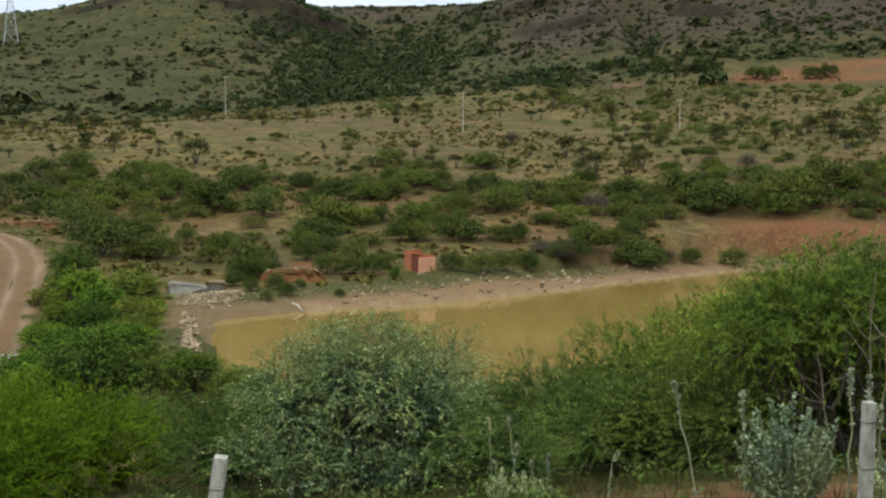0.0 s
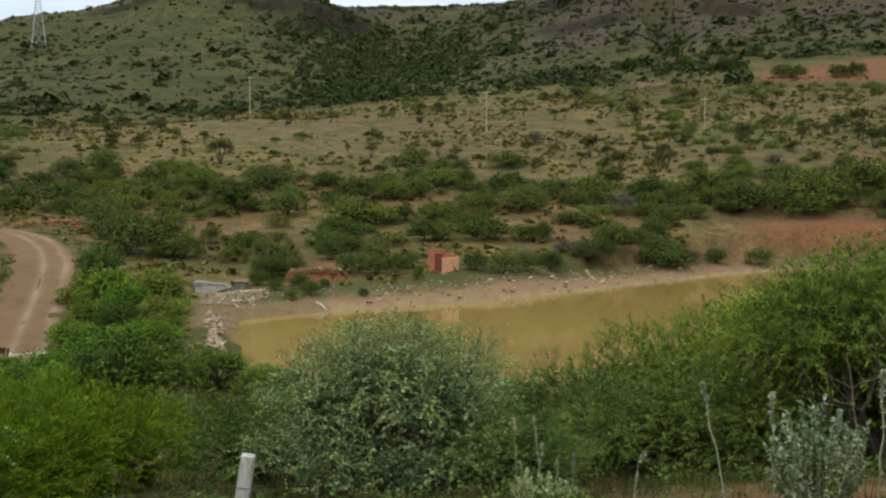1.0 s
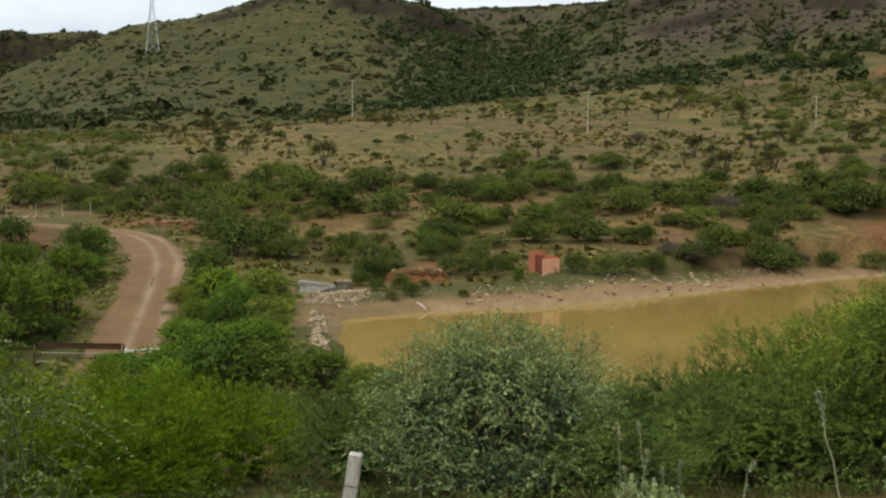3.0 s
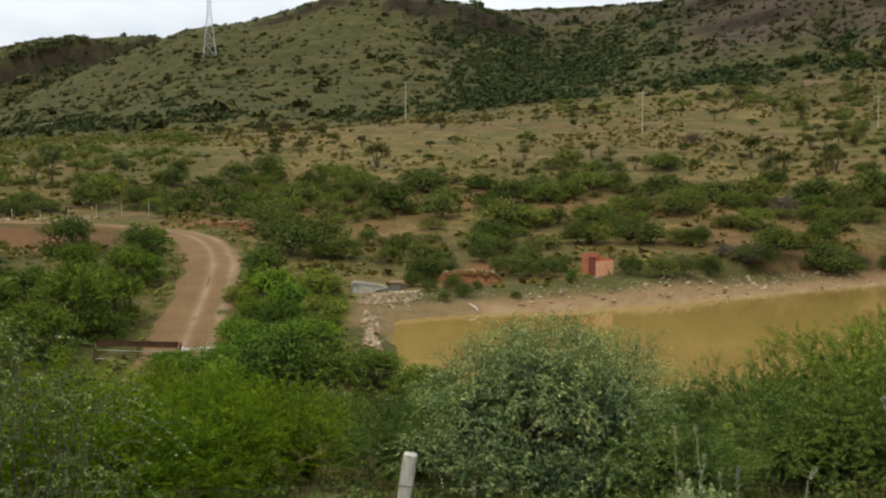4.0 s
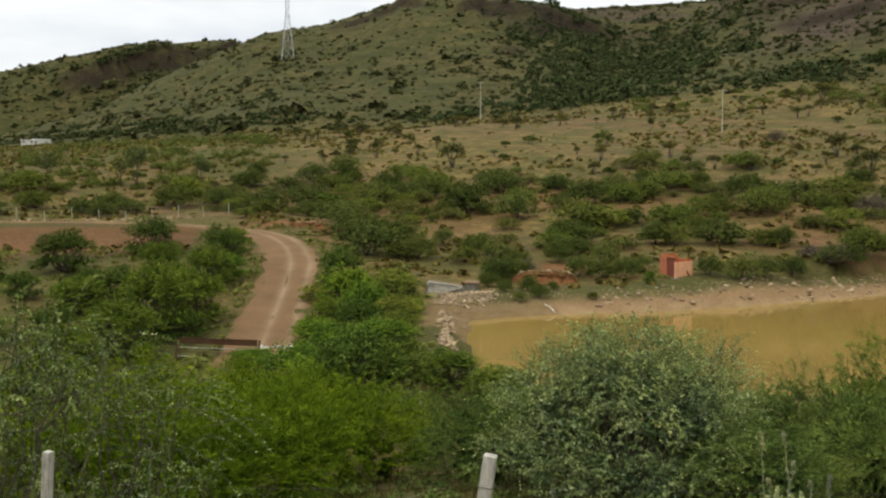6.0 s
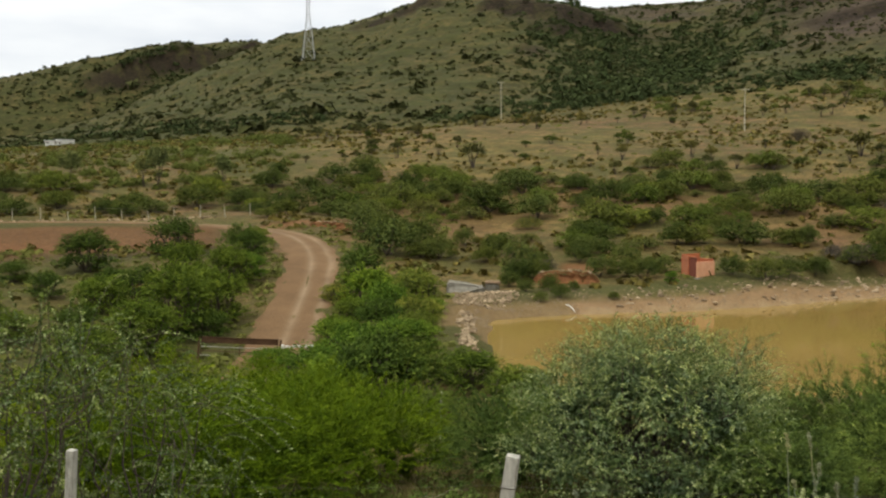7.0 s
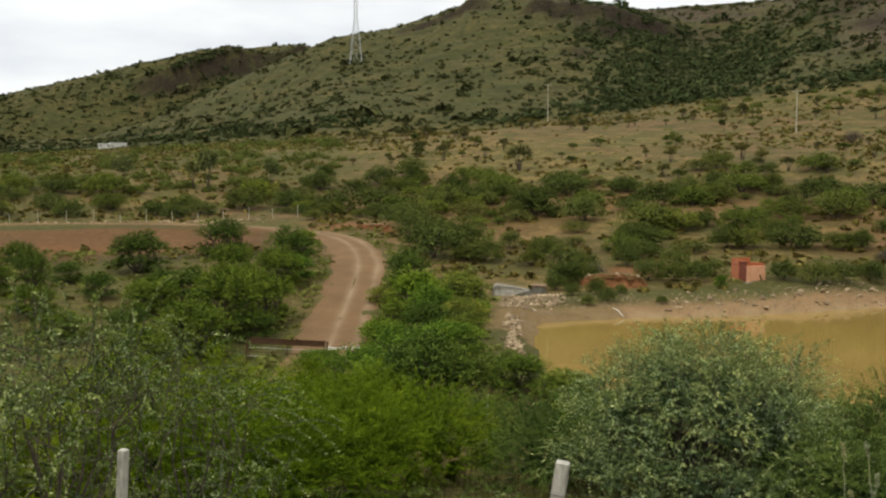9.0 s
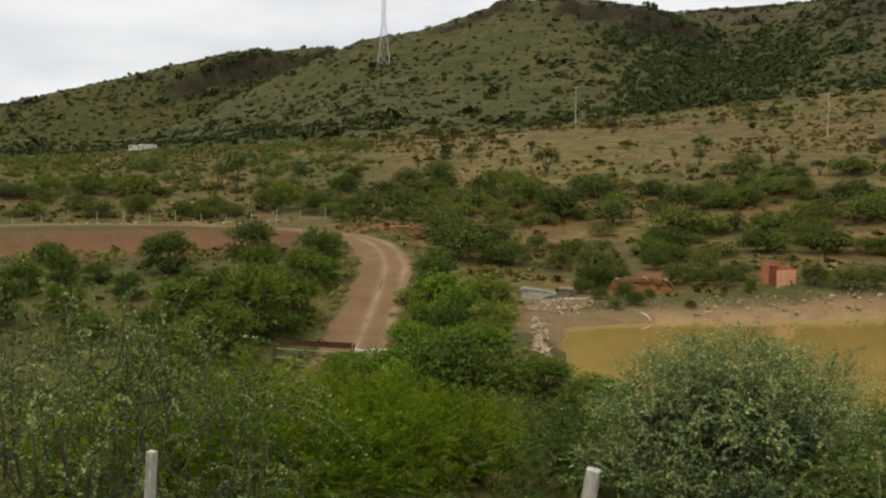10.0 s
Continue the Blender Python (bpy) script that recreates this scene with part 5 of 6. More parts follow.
def far_shrubs():
    """Rounded bushes too many to count, beyond the road and on the east of the field."""
    g = np.random.default_rng(47)
    spots = list(FAR_SHRUBS)
    while len(spots) < len(FAR_SHRUBS) + 150:
        az, r = (g.uniform(-48, -25), g.uniform(140, 255)) if len(spots) % 5 < 3 else (g.uniform(4, 28), g.uniform(138, 250))
        x, y = polar(az, r)
        if fbm(np.array([x]), np.array([y]), 24, 3, 39)[0] > -0.25 and free(x, y, 3.0) and not (abs(az + 38.2) < 1.5 and r > 200):
            spots.append((x, y))
    while len(spots) < len(FAR_SHRUBS) + 290:
        az, r = g.uniform(-6, 28), g.uniform(165, 262)
        x, y = polar(az, r)
        if fbm(np.array([x]), np.array([y]), 24, 3, 39)[0] + (r - 215) / 90 > -0.1 and free(x, y, 2.5) and not any(abs(az - a) < 0.6 for a in (1.2, 10.9, 13.85)):
            spots.append((x, y))
    p = np.array(spots)
    size = g.uniform(0.7, 2.0, len(p))
    me = scatter_mesh("far_shrubs", p[:, 0], p[:, 1], size, 420, 0.15, MAT["far_leaf"], 48, 0.85, leaf_light=0.6)
    return tagged(new("far_shrubs", me), "rounded green bushes scattered far over the field", "shrubs", kind="stuff")


hill_scrub()
hollow_scrub()
field_scrub()
far_shrubs()
field_grass()


def pebbles():
    """Small stones strewn over the bare bank."""
    g = np.random.default_rng(71)
    base = np.array([(0.5, 0, 0), (-0.25, 0.45, 0), (-0.3, -0.4, 0), (0.05, 0.02, 0.42)])
    k = g.integers(len(POND_LINE), size=5000)
    p = POND_LINE[k] + np.array([-0.45, 0.9]) * g.uniform(-0.1, 5.5, (5000, 1)) + g.normal(scale=0.5, size=(5000, 2))
    heap = np.array([polar(a, b) for a, b in zip(g.uniform(-15.8, -12.2, 1000), g.uniform(62.5, 70, 1000))])
    p = np.concatenate([p, heap])
    p = p[(p[:, 1] > 54) & ~inside(p[:, 0], p[:, 1], POND_LINE)]
    z = height(p[:, 0], p[:, 1])
    n = len(p)
    size, turn = g.uniform(0.05, 0.27, n), g.uniform(0, 6.28, n)
    c, q = np.cos(turn), np.sin(turn)
    V = np.empty((n, 4, 3))
    for i, b in enumerate(base):
        V[:, i] = np.stack([p[:, 0] + size * (c * b[0] - q * b[1]), p[:, 1] + size * (q * b[0] + c * b[1]), z + size * b[2] - 0.01], 1)
    F = (np.arange(n)[:, None, None] * 4 + np.array([(0, 1, 3), (1, 2, 3), (2, 0, 3)])[None]).reshape(-1, 3)
    tagged(new("pebbles", fast_mesh("pebbles", V.reshape(-1, 3), F, MAT["stone"])), "small stones strewn over the muddy bank", "stones", kind="stuff")


pebbles()

# ---- built things ----


def frame_at(x, y, spin=0.0, dz=0.0):
    return pose(x, y, ground_at(x, y) + dz, 0, 0, spin)


def build_hut():
    """Four brick walls round a doorway; the wall towards the water is lower, and there is no roof."""
    x, y = polar(-1.42, 77.0)
    hut = tagged(new("brick_hut"), "small roofless orange brick hut beside the pond", "hut")
    hut.matrix_basis = frame_at(x, y, 43, -0.05)
    w, d, h, t, low = 1.78, 1.85, 1.74, 0.13, 1.28

    def wall(lo, hi, mat="brick", label=""):
        bm = bmesh.new()
        box(bm, lo, hi, 0.012)
        part("wall", bm, MAT[mat], hut, label)

    wall((0, 0, 0), (w, t, low), "salmon", "low wall in a paler salmon tone")
    wall((0, d - t, 0), (w, d, h + 0.06))
    wall((w - t, t + 0.003, 0), (w, d - t - 0.003, h - 0.3))
    wall((0, 1.0, 0), (t, d - t - 0.003, h))
    bm = bmesh.new()
    box(bm, (0.0, t + 0.004, h - 0.16), (t, 0.996, h - 0.02), 0.01)
    part("lintel", bm, MAT["brick"], hut)
    bm = bmesh.new()
    box(bm, (0.07, t + 0.006, 0.02), (0.1, 0.994, h - 0.17), 0.006)
    part("doorway_panel", bm, MAT["dark"], hut, "dark red panel filling the doorway")
    for k in range(4):
        bm = bmesh.new()
        box(bm, (-0.45 + 0.62 * k, -0.5 - 0.06 * (k % 2), -0.12), (0.12 + 0.62 * k, -0.03, 0.05 - 0.03 * (k % 2)), 0.03)
        part("slab", bm, MAT["concrete"], hut, "grey concrete slab")


build_hut()


def build_pole(az, r, h):
    x, y = polar(az, r)
    pole = tagged(new("utility_pole"), "tall pale utility pole standing on the dry field", "utility pole", "utility poles across the field")
    pole.matrix_basis = frame_at(x, y, 0, -0.2)
    V, F = tube([([(0, 0, 0), (0, 0, h * 0.5), (0, 0, h)], [0.13, 0.105, 0.08])], 10)
    part("shaft", smooth(fast_mesh("shaft", V, F, MAT["pole"])), None, pole)
    bm = bmesh.new()
    box(bm, (-0.9, -0.06, h - 0.35), (0.9, 0.06, h - 0.23), 0.01)
    arm = part("crossarm", bm, MAT["pole"], pole)
    for k in (-0.8, 0.0, 0.8):
        bm = bmesh.new()
        bmesh.ops.create_cone(bm, cap_ends=True, segments=8, radius1=0.05, radius2=0.03, depth=0.2, matrix=pose(k, 0, h - 0.13 + (0.13 if k == 0 else 0)))
        part("insulator", bm, MAT["concrete"], arm)


for az, r, h in ((-12.75, 262, 10.6), (1.2, 195.5, 8.4), (13.85, 197, 6.2)):
    build_pole(az, r, h)


def build_tower():
    x, y = polar(-24.1, 450)
    tower = tagged(new("transmission_tower"), "grey steel lattice transmission tower on the hill spur", "pylon")
    tower.matrix_basis = frame_at(x, y, 20, -0.5)
    H, b, top, waist = 47.0, 2.9, 0.7, 22.0

    def half(z):
        return b + (top - b) * min(z / waist, 1)

    levels = [0, 7, 12.5, 17, 20, 22, 25, 28, 31, 34, 37.5, 41, 44.5]
    legs, braces = [], []
    for sx, sy in ((1, 1), (1, -1), (-1, -1), (-1, 1)):
        legs.append(([(sx * half(z), sy * half(z), z) for z in (0, waist, H)], [0.13, 0.11, 0.08]))
    corners = ((1, 1), (1, -1), (-1, -1), (-1, 1))
    for z0, z1 in zip(levels, levels[1:]):
        for (ax, ay), (bx, by) in zip(corners, corners[1:] + corners[:1]):
            p0, p1 = (ax * half(z0), ay * half(z0), z0), (bx * half(z1), by * half(z1), z1)
            q0, q1 = (bx * half(z0), by * half(z0), z0), (ax * half(z1), ay * half(z1), z1)
            braces += [([p0, p1], [0.05, 0.05]), ([q0, q1], [0.05, 0.05])]
            if z0:
                braces.append(([p0, q0], [0.05, 0.05]))
    for leg in legs:
        V, F = tube([leg], 4)
        part("leg", fast_mesh("leg", V, F, MAT["steel"]), None, tower)
    V, F = tube(braces, 4)
    part("bracing", fast_mesh("bracing", V, F, MAT["steel"]), None, tower)
    for z in (34, 38.5, 43):
        arm = []
        for s in (-1, 1):
            for q in (-0.7, 0.7):
                arm += [([(s * 0.7, q, z), (s * 5.2, 0, z + 0.3)], [0.1, 0.07]), ([(s * 0.7, q, z + 1.6), (s * 5.2, 0, z + 0.3)], [0.08, 0.06])]
        V, F = tube(arm, 4)
        part("cross_arm", fast_mesh("cross_arm", V, F, MAT["steel"]), None, tower)


build_tower()


def build_house(az, r, w, d, h, spin, sunk):
    x, y = polar(az, r)
    house = tagged(new("house"), "small white flat-roofed house among far scrub", "house", "far white houses")
    house.matrix_basis = frame_at(x, y, spin, -sunk)
    bm = bmesh.new()
    box(bm, (-w / 2, -d / 2, 0), (w / 2, d / 2, h), 0.03)
    part("wall", bm, MAT["white"], house)
    bm = bmesh.new()
    box(bm, (-w / 2 - 0.2, -d / 2 - 0.2, h + 0.004), (w / 2 + 0.2, d / 2 + 0.2, h + 0.25), 0.03)
    part("roof", bm, MAT["white"], house)
    for k in (-0.3, 0.3):
        bm = bmesh.new()
        box(bm, (k * w - 0.25, -d / 2 - 0.03, 0.95), (k * w + 0.25, -d / 2 - 0.004, 1.45), 0.005)
        window = part("window", bm, MAT["concrete"], house)
        bm = bmesh.new()
        box(bm, (k * w - 0.32, -d / 2 - 0.08, 0.87), (k * w + 0.32, -d / 2 - 0.035, 0.94), 0.005)
        part("sill", bm, MAT["concrete"], window)


build_house(-38.4, 292, 3.4, 4, 1.5, 38, 0.45)
build_house(-37.7, 294, 4.8, 4, 1.9, 38, 1.25)


def concrete_post(x, y, h, w, lean, spin, label):
    p = tagged(new("fence_post"), label, "fence post", "posts of the near fence")
    p.matrix_basis = pose(x, y, ground_at(x, y) - 0.25, lean[0], lean[1], spin)
    bm = bmesh.new()
    box(bm, (-w / 2, -w / 2, 0), (w / 2, w / 2, h + 0.25), 0.005)
    bmesh.ops.subdivide_edges(bm, edges=[e for e in bm.edges if e.calc_length() > 0.5], cuts=8)
    for v in bm.verts:
        v.co += Vector((noise.noise(v.co * 4), noise.noise(v.co * 4 + Vector((7, 0, 0))), 0)) * 0.006
    part("shaft", bm, MAT["post"], p)
    for z in (0.35, 0.75, 1.12):
        q = w / 2 + 0.006
        loop = [(q, q, z), (-q, q, z + 0.004), (-q, -q, z), (q, -q, z + 0.006), (q, q, z)]
        V, F = tube([(loop, [0.004] * 5)], 5)
        part("wire_tie", fast_mesh("wire_tie", V, F, MAT["wire"]), None, p)
    return p


# tops of the near posts: x, y, top height, width, lean
NEAR_POSTS = [(3.345, 7.45, -0.08, 0.088, (0, 1.2)), (-2.23, 8.55, -0.82, 0.12, (0, 8.5)), (-6.72, 8.35, -1.05, 0.09, (0, 4.0))]
for x, y, top, w, lean in NEAR_POSTS:
    concrete_post(x, y, top - ground_at(x, y), w, lean, 4, "weathered grey concrete fence post with wire ties")


def near_wires():
    for k, drop in enumerate((0.28, 0.62, 0.98)):
        pts = []
        for (x0, y0, z0, *_), (x1, y1, z1, *_) in zip(NEAR_POSTS, NEAR_POSTS[1:]):
            for t in np.linspace(0, 1, 12, endpoint=False):
                pts.append((x0 + (x1 - x0) * t, y0 + (y1 - y0) * t - 0.075, z0 + (z1 - z0) * t - drop - 0.25 * t * (1 - t)))
        first, last = np.array(pts[0]), np.array(NEAR_POSTS[-1][:3]) - [0, 0.075, drop]
        pts = [tuple(first + np.array([3.0, -0.6, 0.4]))] + pts + [tuple(last), tuple(last + np.array([-3.0, 0.2, -0.2]))]
        V, F = tube([(pts, [0.0009] * len(pts))], 4)
        tagged(new("fence_wire", fast_mesh("fence_wire", V, F, MAT["wire"])), "thin sagging wire strung between concrete fence posts", "wire", "wires of the near fence")


near_wires()


def far_fence():
    fence = tagged(new("fence"), "fence of pale wooden posts and wire along the dirt road", "fence")
    g = np.random.default_rng(3)
    tops = []
    for az in np.arange(-62, -26.5, 1.43):
        x, y = polar(az, 115.5 - 0.05 * (az + 45))
        z, h = ground_at(x, y), g.uniform(0.85, 1.6)
        lx, ly = g.normal(scale=0.06, size=2)
        V, F = tube([([(x, y, z - 0.2), (x + lx / 2, y + ly, z + h / 2), (x + lx, y + ly, z + h)], [0.05, 0.045, 0.04])], 7)
        part("post", smooth(fast_mesh("post", V, F, MAT["pole"])), None, fence)
        tops.append((x, y, z))
    for k in (0.5, 0.9, 1.3):
        V, F = tube([([(x, y - 0.09, z + k) for x, y, z in tops], [0.008] * len(tops))], 4)
        part("wire", fast_mesh("wire", V, F, MAT["wire"]), None, fence)


far_fence()


def build_gate():
    gate = tagged(new("gate"), "rusty brown tubular iron gate across the dirt road", "gate")
    x0, y0 = polar(-30.9, 54)
    x1, y1 = polar(-26.2, 54.8)
    w = math.hypot(x1 - x0, y1 - y0)
    z = ground_at((x0 + x1) / 2, (y0 + y1) / 2)
    gate.matrix_basis = Matrix.Translation((x0, y0, z)) @ pose(0, 0, 0, 0, 6.0, math.degrees(math.atan2(y1 - y0, x1 - x0)))
    for k in (0, w):
        V, F = tube([([(k, 0, -0.3), (k, 0, 0.6), (k, 0, 1.2)], [0.06, 0.06, 0.06])], 8)
        part("gate_post", smooth(fast_mesh("gate_post", V, F, MAT["rust"])), None, gate)
    bm = bmesh.new()
    box(bm, (0.12, 0.0, 0.88), (w - 0.12, 0.03, 1.2), 0.006)
    part("panel", bm, MAT["rust"], gate, "rusty sheet iron panel")
    for z, mat in ((0.2, "post"), (0.45, "rust"), (0.68, "post"), (1.22, "rust")):
        V, F = tube([([(0.1, -0.02, z), (w / 2, -0.02, z - 0.02), (w - 0.1, -0.02, z)], [0.025] * 3)], 6)
        part("rail", smooth(fast_mesh("rail", V, F, MAT[mat])), None, gate, "pale bare metal rail" if mat == "post" else "")
    for k in (0.15, w / 2, w - 0.15):
        V, F = tube([([(k, 0.03, 0.15), (k, 0.03, 1.15)], [0.03] * 2)], 6)
        part("upright", smooth(fast_mesh("upright", V, F, MAT["rust"])), None, gate)


build_gate()


def stone_mesh(seed, rough=0.28):
    bm = bmesh.new()
    bmesh.ops.create_icosphere(bm, subdivisions=1, radius=0.5)
    g = random.Random(seed)
    for v in bm.verts:
        v.co *= 1 + g.uniform(-rough, rough)
        v.co.z *= 0.65
    me = bpy.data.meshes.new("stone")
    bm.to_mesh(me)
    bm.free()
    me.materials.append(MAT["stone"])
    return me


STONES = [stone_mesh(k) for k in range(8)]


def lay_stones(parent, spots, g, lo, hi):
    for x, y in spots:
        ob = new("stone", STONES[g.integers(8)])
        ob.parent = parent
        s = g.uniform(lo, hi)
        ob.matrix_basis = Matrix.LocRotScale((x, y, ground_at(x, y) + 0.12 * s), Euler(g.uniform(-0.5, 0.5, 3) + [0, 0, g.uniform(0, 6)]), (s, s * g.uniform(0.7, 1.1), s * g.uniform(0.7, 1.1)))


def build_riprap():
    heap = tagged(new("riprap"), "heap of pale rubble stones facing the dam and pond corner", "stones")
    g = np.random.default_rng(6)
    spots = []
    for _ in range(160):
        t = g.random()
        spots.append((-11.9 - 3.5 * t + g.normal(scale=0.24), 44.5 + 13.0 * t))
    for _ in range(150):
        r = g.uniform(62, 69.5)
        az = g.uniform(-15.6, np.interp(r, [62, 66], [-13.6, -11.8]))
        spots.append(polar(az, r))
    lay_stones(heap, spots, g, 0.15, 0.42)


build_riprap()


def bank_stones():
    heap = tagged(new("bank_stones"), "loose pale stones scattered along the far muddy shore", "stones")
    g = np.random.default_rng(16)
    spots = []
    while len(spots) < 180:
        k = g.integers(len(POND_LINE))
        x, y = POND_LINE[k] + np.array([-0.45, 0.9]) * g.uniform(0.3, 5.2) + g.normal(scale=0.5, size=2)
        if -7 < x < 22 and y > 63 + 0.4 * (x + 8) and not inside(np.array([x]), np.array([y]), POND_LINE)[0]:
            spots.append((x, y))
    lay_stones(heap, spots, g, 0.14, 0.5)


bank_stones()


def build_spillway():
    x, y = polar(-14.95, 70.2)
    ob = tagged(new("concrete_spillway"), "low grey concrete spillway block under a stony ledge", "spillway")
    ob.matrix_basis = frame_at(x, y, 14, -0.2)
    bm = bmesh.new()
    box(bm, (-1.45, -0.9, 0), (1.35, 1.2, 1.0), 0.12)
    bmesh.ops.subdivide_edges(bm, edges=bm.edges, cuts=3)
    for v in bm.verts:
        if v.co.z > 0.6:
            v.co.z -= 0.17 * (v.co.x + 1.45) + 0.06 * v.co.x ** 2
            v.co.y += 0.6
        v.co += Vector((0, noise.noise(v.co * 1.7), noise.noise(v.co * 1.3 + Vector((5, 0, 0))))) * 0.13
    part("block", bm, MAT["old_concrete"], ob)
    bm = bmesh.new()
    box(bm, (1.38, 0.1, 0.72), (2.5, 0.9, 0.92), 0.04)
    bmesh.ops.subdivide_edges(bm, edges=bm.edges, cuts=2)
    for v in bm.verts:
        v.co += Vector((0, noise.noise(v.co * 2) * 0.12, noise.noise(v.co * 3) * 0.07))
    part("ledge", bm, MAT["masonry"], ob, "crumbling brown ledge")
    bm = bmesh.new()
    box(bm, (1.38, 0.14, 0), (2.4, 0.5, 0.715), 0.03)
    part("wing_wall", bm, MAT["old_concrete"], ob)


build_spillway()


def build_pipe():
    x, y = polar(-8.75, 64.6)
    z = ground_at(x, y)
    V, F = tube([([(x - 0.40, y + 0.45, z + 0.24), (x + 0.05, y, z + 0.12), (x + 0.45, y - 0.45, WATER + 0.08)], [0.028, 0.028, 0.028])], 10)
    tagged(new("white_pipe", smooth(fast_mesh("white_pipe", V, F, MAT["white"]))), "short white plastic pipe leaning into the pond", "pipe")


build_pipe()


def road_rubble():
    heap = tagged(new("road_rubble"), "pale rubble tipped beside the dirt road", "stones")
    g = np.random.default_rng(19)
    lay_stones(heap, [polar(g.normal(-32.2, 0.9), g.uniform(108, 112.5) + 3.0) for _ in range(60)] + [polar(g.uniform(-44, -29.5), g.uniform(114, 115)) for _ in range(80)], g, 0.15, 0.55)


road_rubble()


def eroded_bank(az, r, w, h, spin):
    """A cut face of red earth under an overhanging stony lip that runs back into the slope."""
    x, y = polar(az, r)
    ob = tagged(new("eroded_bank"), "eroded bank of bare red earth under a stony lip", "earth bank", "eroded banks")
    ob.matrix_basis = frame_at(x, y, spin, -0.3)
    n, k = 41, 12
    u, v = np.meshgrid(np.linspace(-1, 1, n), np.linspace(0, 1, k), indexing="ij")
    edge = np.clip(1 - np.abs(u) ** 5, 0, 1)
    top = (h + 0.3) * edge ** 0.7 * (1 + 0.08 * fbm(u * 6, v * 0, 1.0, 3, 81))
    quad = np.stack(np.meshgrid(np.arange(n - 1), np.arange(k - 1), indexing="ij"), -1).reshape(-1, 2) @ [k, 1]
    F = np.stack([quad, quad + k, quad + k + 1, quad + 1], 1)
    wave = 0.2 * fbm(u * 3, v * 0, 1.0, 3, 85) - 0.7 * edge
    hollow = -0.45 * (1 - v) ** 1.5 + 0.12 * fbm(u * 9, v * 4, 1.0, 3, 83)
    V = np.stack([u * w / 2, wave + hollow, top * v], -1).reshape(-1, 3)
    part("face", smooth(fast_mesh("face", V, F, MAT["earth"])), None, ob)
    V = np.stack([u * w / 2, wave - 0.16 + 4.2 * v + 0.08 * fbm(u * 12, v * 3, 1.0, 2, 87), top * (1.02 - 0.30 * v ** 2) - 0.22 * np.clip(1 - v * 9, 0, 1) + 0.05 * fbm(u * 9, v * 9, 1.0, 3, 88)], -1).reshape(-1, 3)
    part("lip", smooth(fast_mesh("lip", V, F, MAT["ground"])), None, ob, "stony tan lip")
    g = np.random.default_rng(int(r))
    for _ in range(int(w * 5)):
        q, back = g.uniform(-0.85, 0.85), g.uniform(0.0, 0.9)
        e = 1 - abs(q) ** 5
        st = new("stone", STONES[g.integers(8)])
        st.parent = ob
        size = g.uniform(0.1, 0.34)
        st.matrix_basis = Matrix.LocRotScale((q * w / 2, back - 0.7 * e, (h + 0.3) * e ** 0.7 + 0.02), Euler(g.uniform(0, 6, 3)), (size, size, size * 0.7))


eroded_bank(-9.0, 74.6, 5.4, 0.85, 8)
eroded_bank(-23.0, 101.0, 6.5, 0.45, -18)


def ruined_wall(az, r, w, h, spin):
    x, y = polar(az, r)
    ob = tagged(new("ruined_wall"), "low ruined wall of pinkish brown masonry in scrub", "wall")
    ob.matrix_basis = frame_at(x, y, spin, -0.3)
    for k in range(5):
        bm = bmesh.new()
        a = -w / 2 + k * w / 5
        box(bm, (a, -0.2, 0), (a + w / 5 - 0.004, 0.2, (h + 0.3) * (0.88 + 0.12 * math.sin(2.1 * k + 1))), 0.03)
        part("wall_section", bm, MAT["masonry"], ob)


ruined_wall(10.9, 261, 8.0, 1.3, -8)

# ---- foreground weeds, stalks and dead wood ----


def silver_bush(az, r, h, w, seed, stalks=60, label="silvery grey-green felt-leaved bush beside the fence"):
    """Upright felt-leaved bush: many stems crowded with small pale oval leaves."""
    g = np.random.default_rng(seed)
    x, y = polar(az, r)
    ob = tagged(new("silver_bush"), label, "bush" if stalks > 40 else "weed", "" if stalks > 40 else "pale weeds in front of the bushes")
    ob.matrix_basis = frame_at(x, y)
    stems, pos, along, nrm = [], [], [], []
    for k in range(stalks):
        a, q = g.uniform(0, 6.28), math.sqrt(g.random())
        tip = np.array([q * w * math.cos(a), q * w * math.sin(a), h * (1 - 0.3 * q * q) * g.uniform(0.5, 1.08)])
        t = np.linspace(0, 1, 6)[:, None]
        pts = tip * np.concatenate([t ** 0.8, t ** 0.8, t], 1) + g.normal(scale=0.012, size=(6, 3))
        stems.append((pts, 0.006 * (1 - 0.7 * t[:, 0])))
        m = 105
        f = g.uniform(0.12, 1.02, m)
        p = np.stack([np.interp(f, t[:, 0], pts[:, i]) for i in range(3)], 1)
        d = unit(g.normal(size=(m, 3)) + [0, 0, 0.5])
        pos.append(p + d * 0.022)
        along.append(d)
        nrm.append(unit(g.normal(size=(m, 3))))
    V, F = tube(stems, 4)
    part("stem", fast_mesh("stem", V, F, MAT["bark"]), None, ob)["kind"] = "stuff"
    pos = np.concatenate(pos)
    V, F = leaf_quads(pos, np.concatenate(along), np.concatenate(nrm), g.uniform(0.034, 0.060, len(pos)), g.uniform(0.022, 0.036, len(pos)))
    part("foliage", fast_mesh("foliage", V, F, MAT["silver_leaf"]), None, ob, "pale felted leaves")["kind"] = "stuff"


silver_bush(20.2, 8.3, 1.10, 0.43, 3)


for az, r, h, w, seed in ((3.4, 12.6, 0.5, 0.2, 11), (4.9, 12.9, 0.42, 0.2, 12), (6.0, 12.4, 0.3, 0.2, 13), (25.5, 8.9, 0.7, 0.3, 15)):
    silver_bush(az, r, h, w, seed, 11, "low pale woolly weed among dry grass")


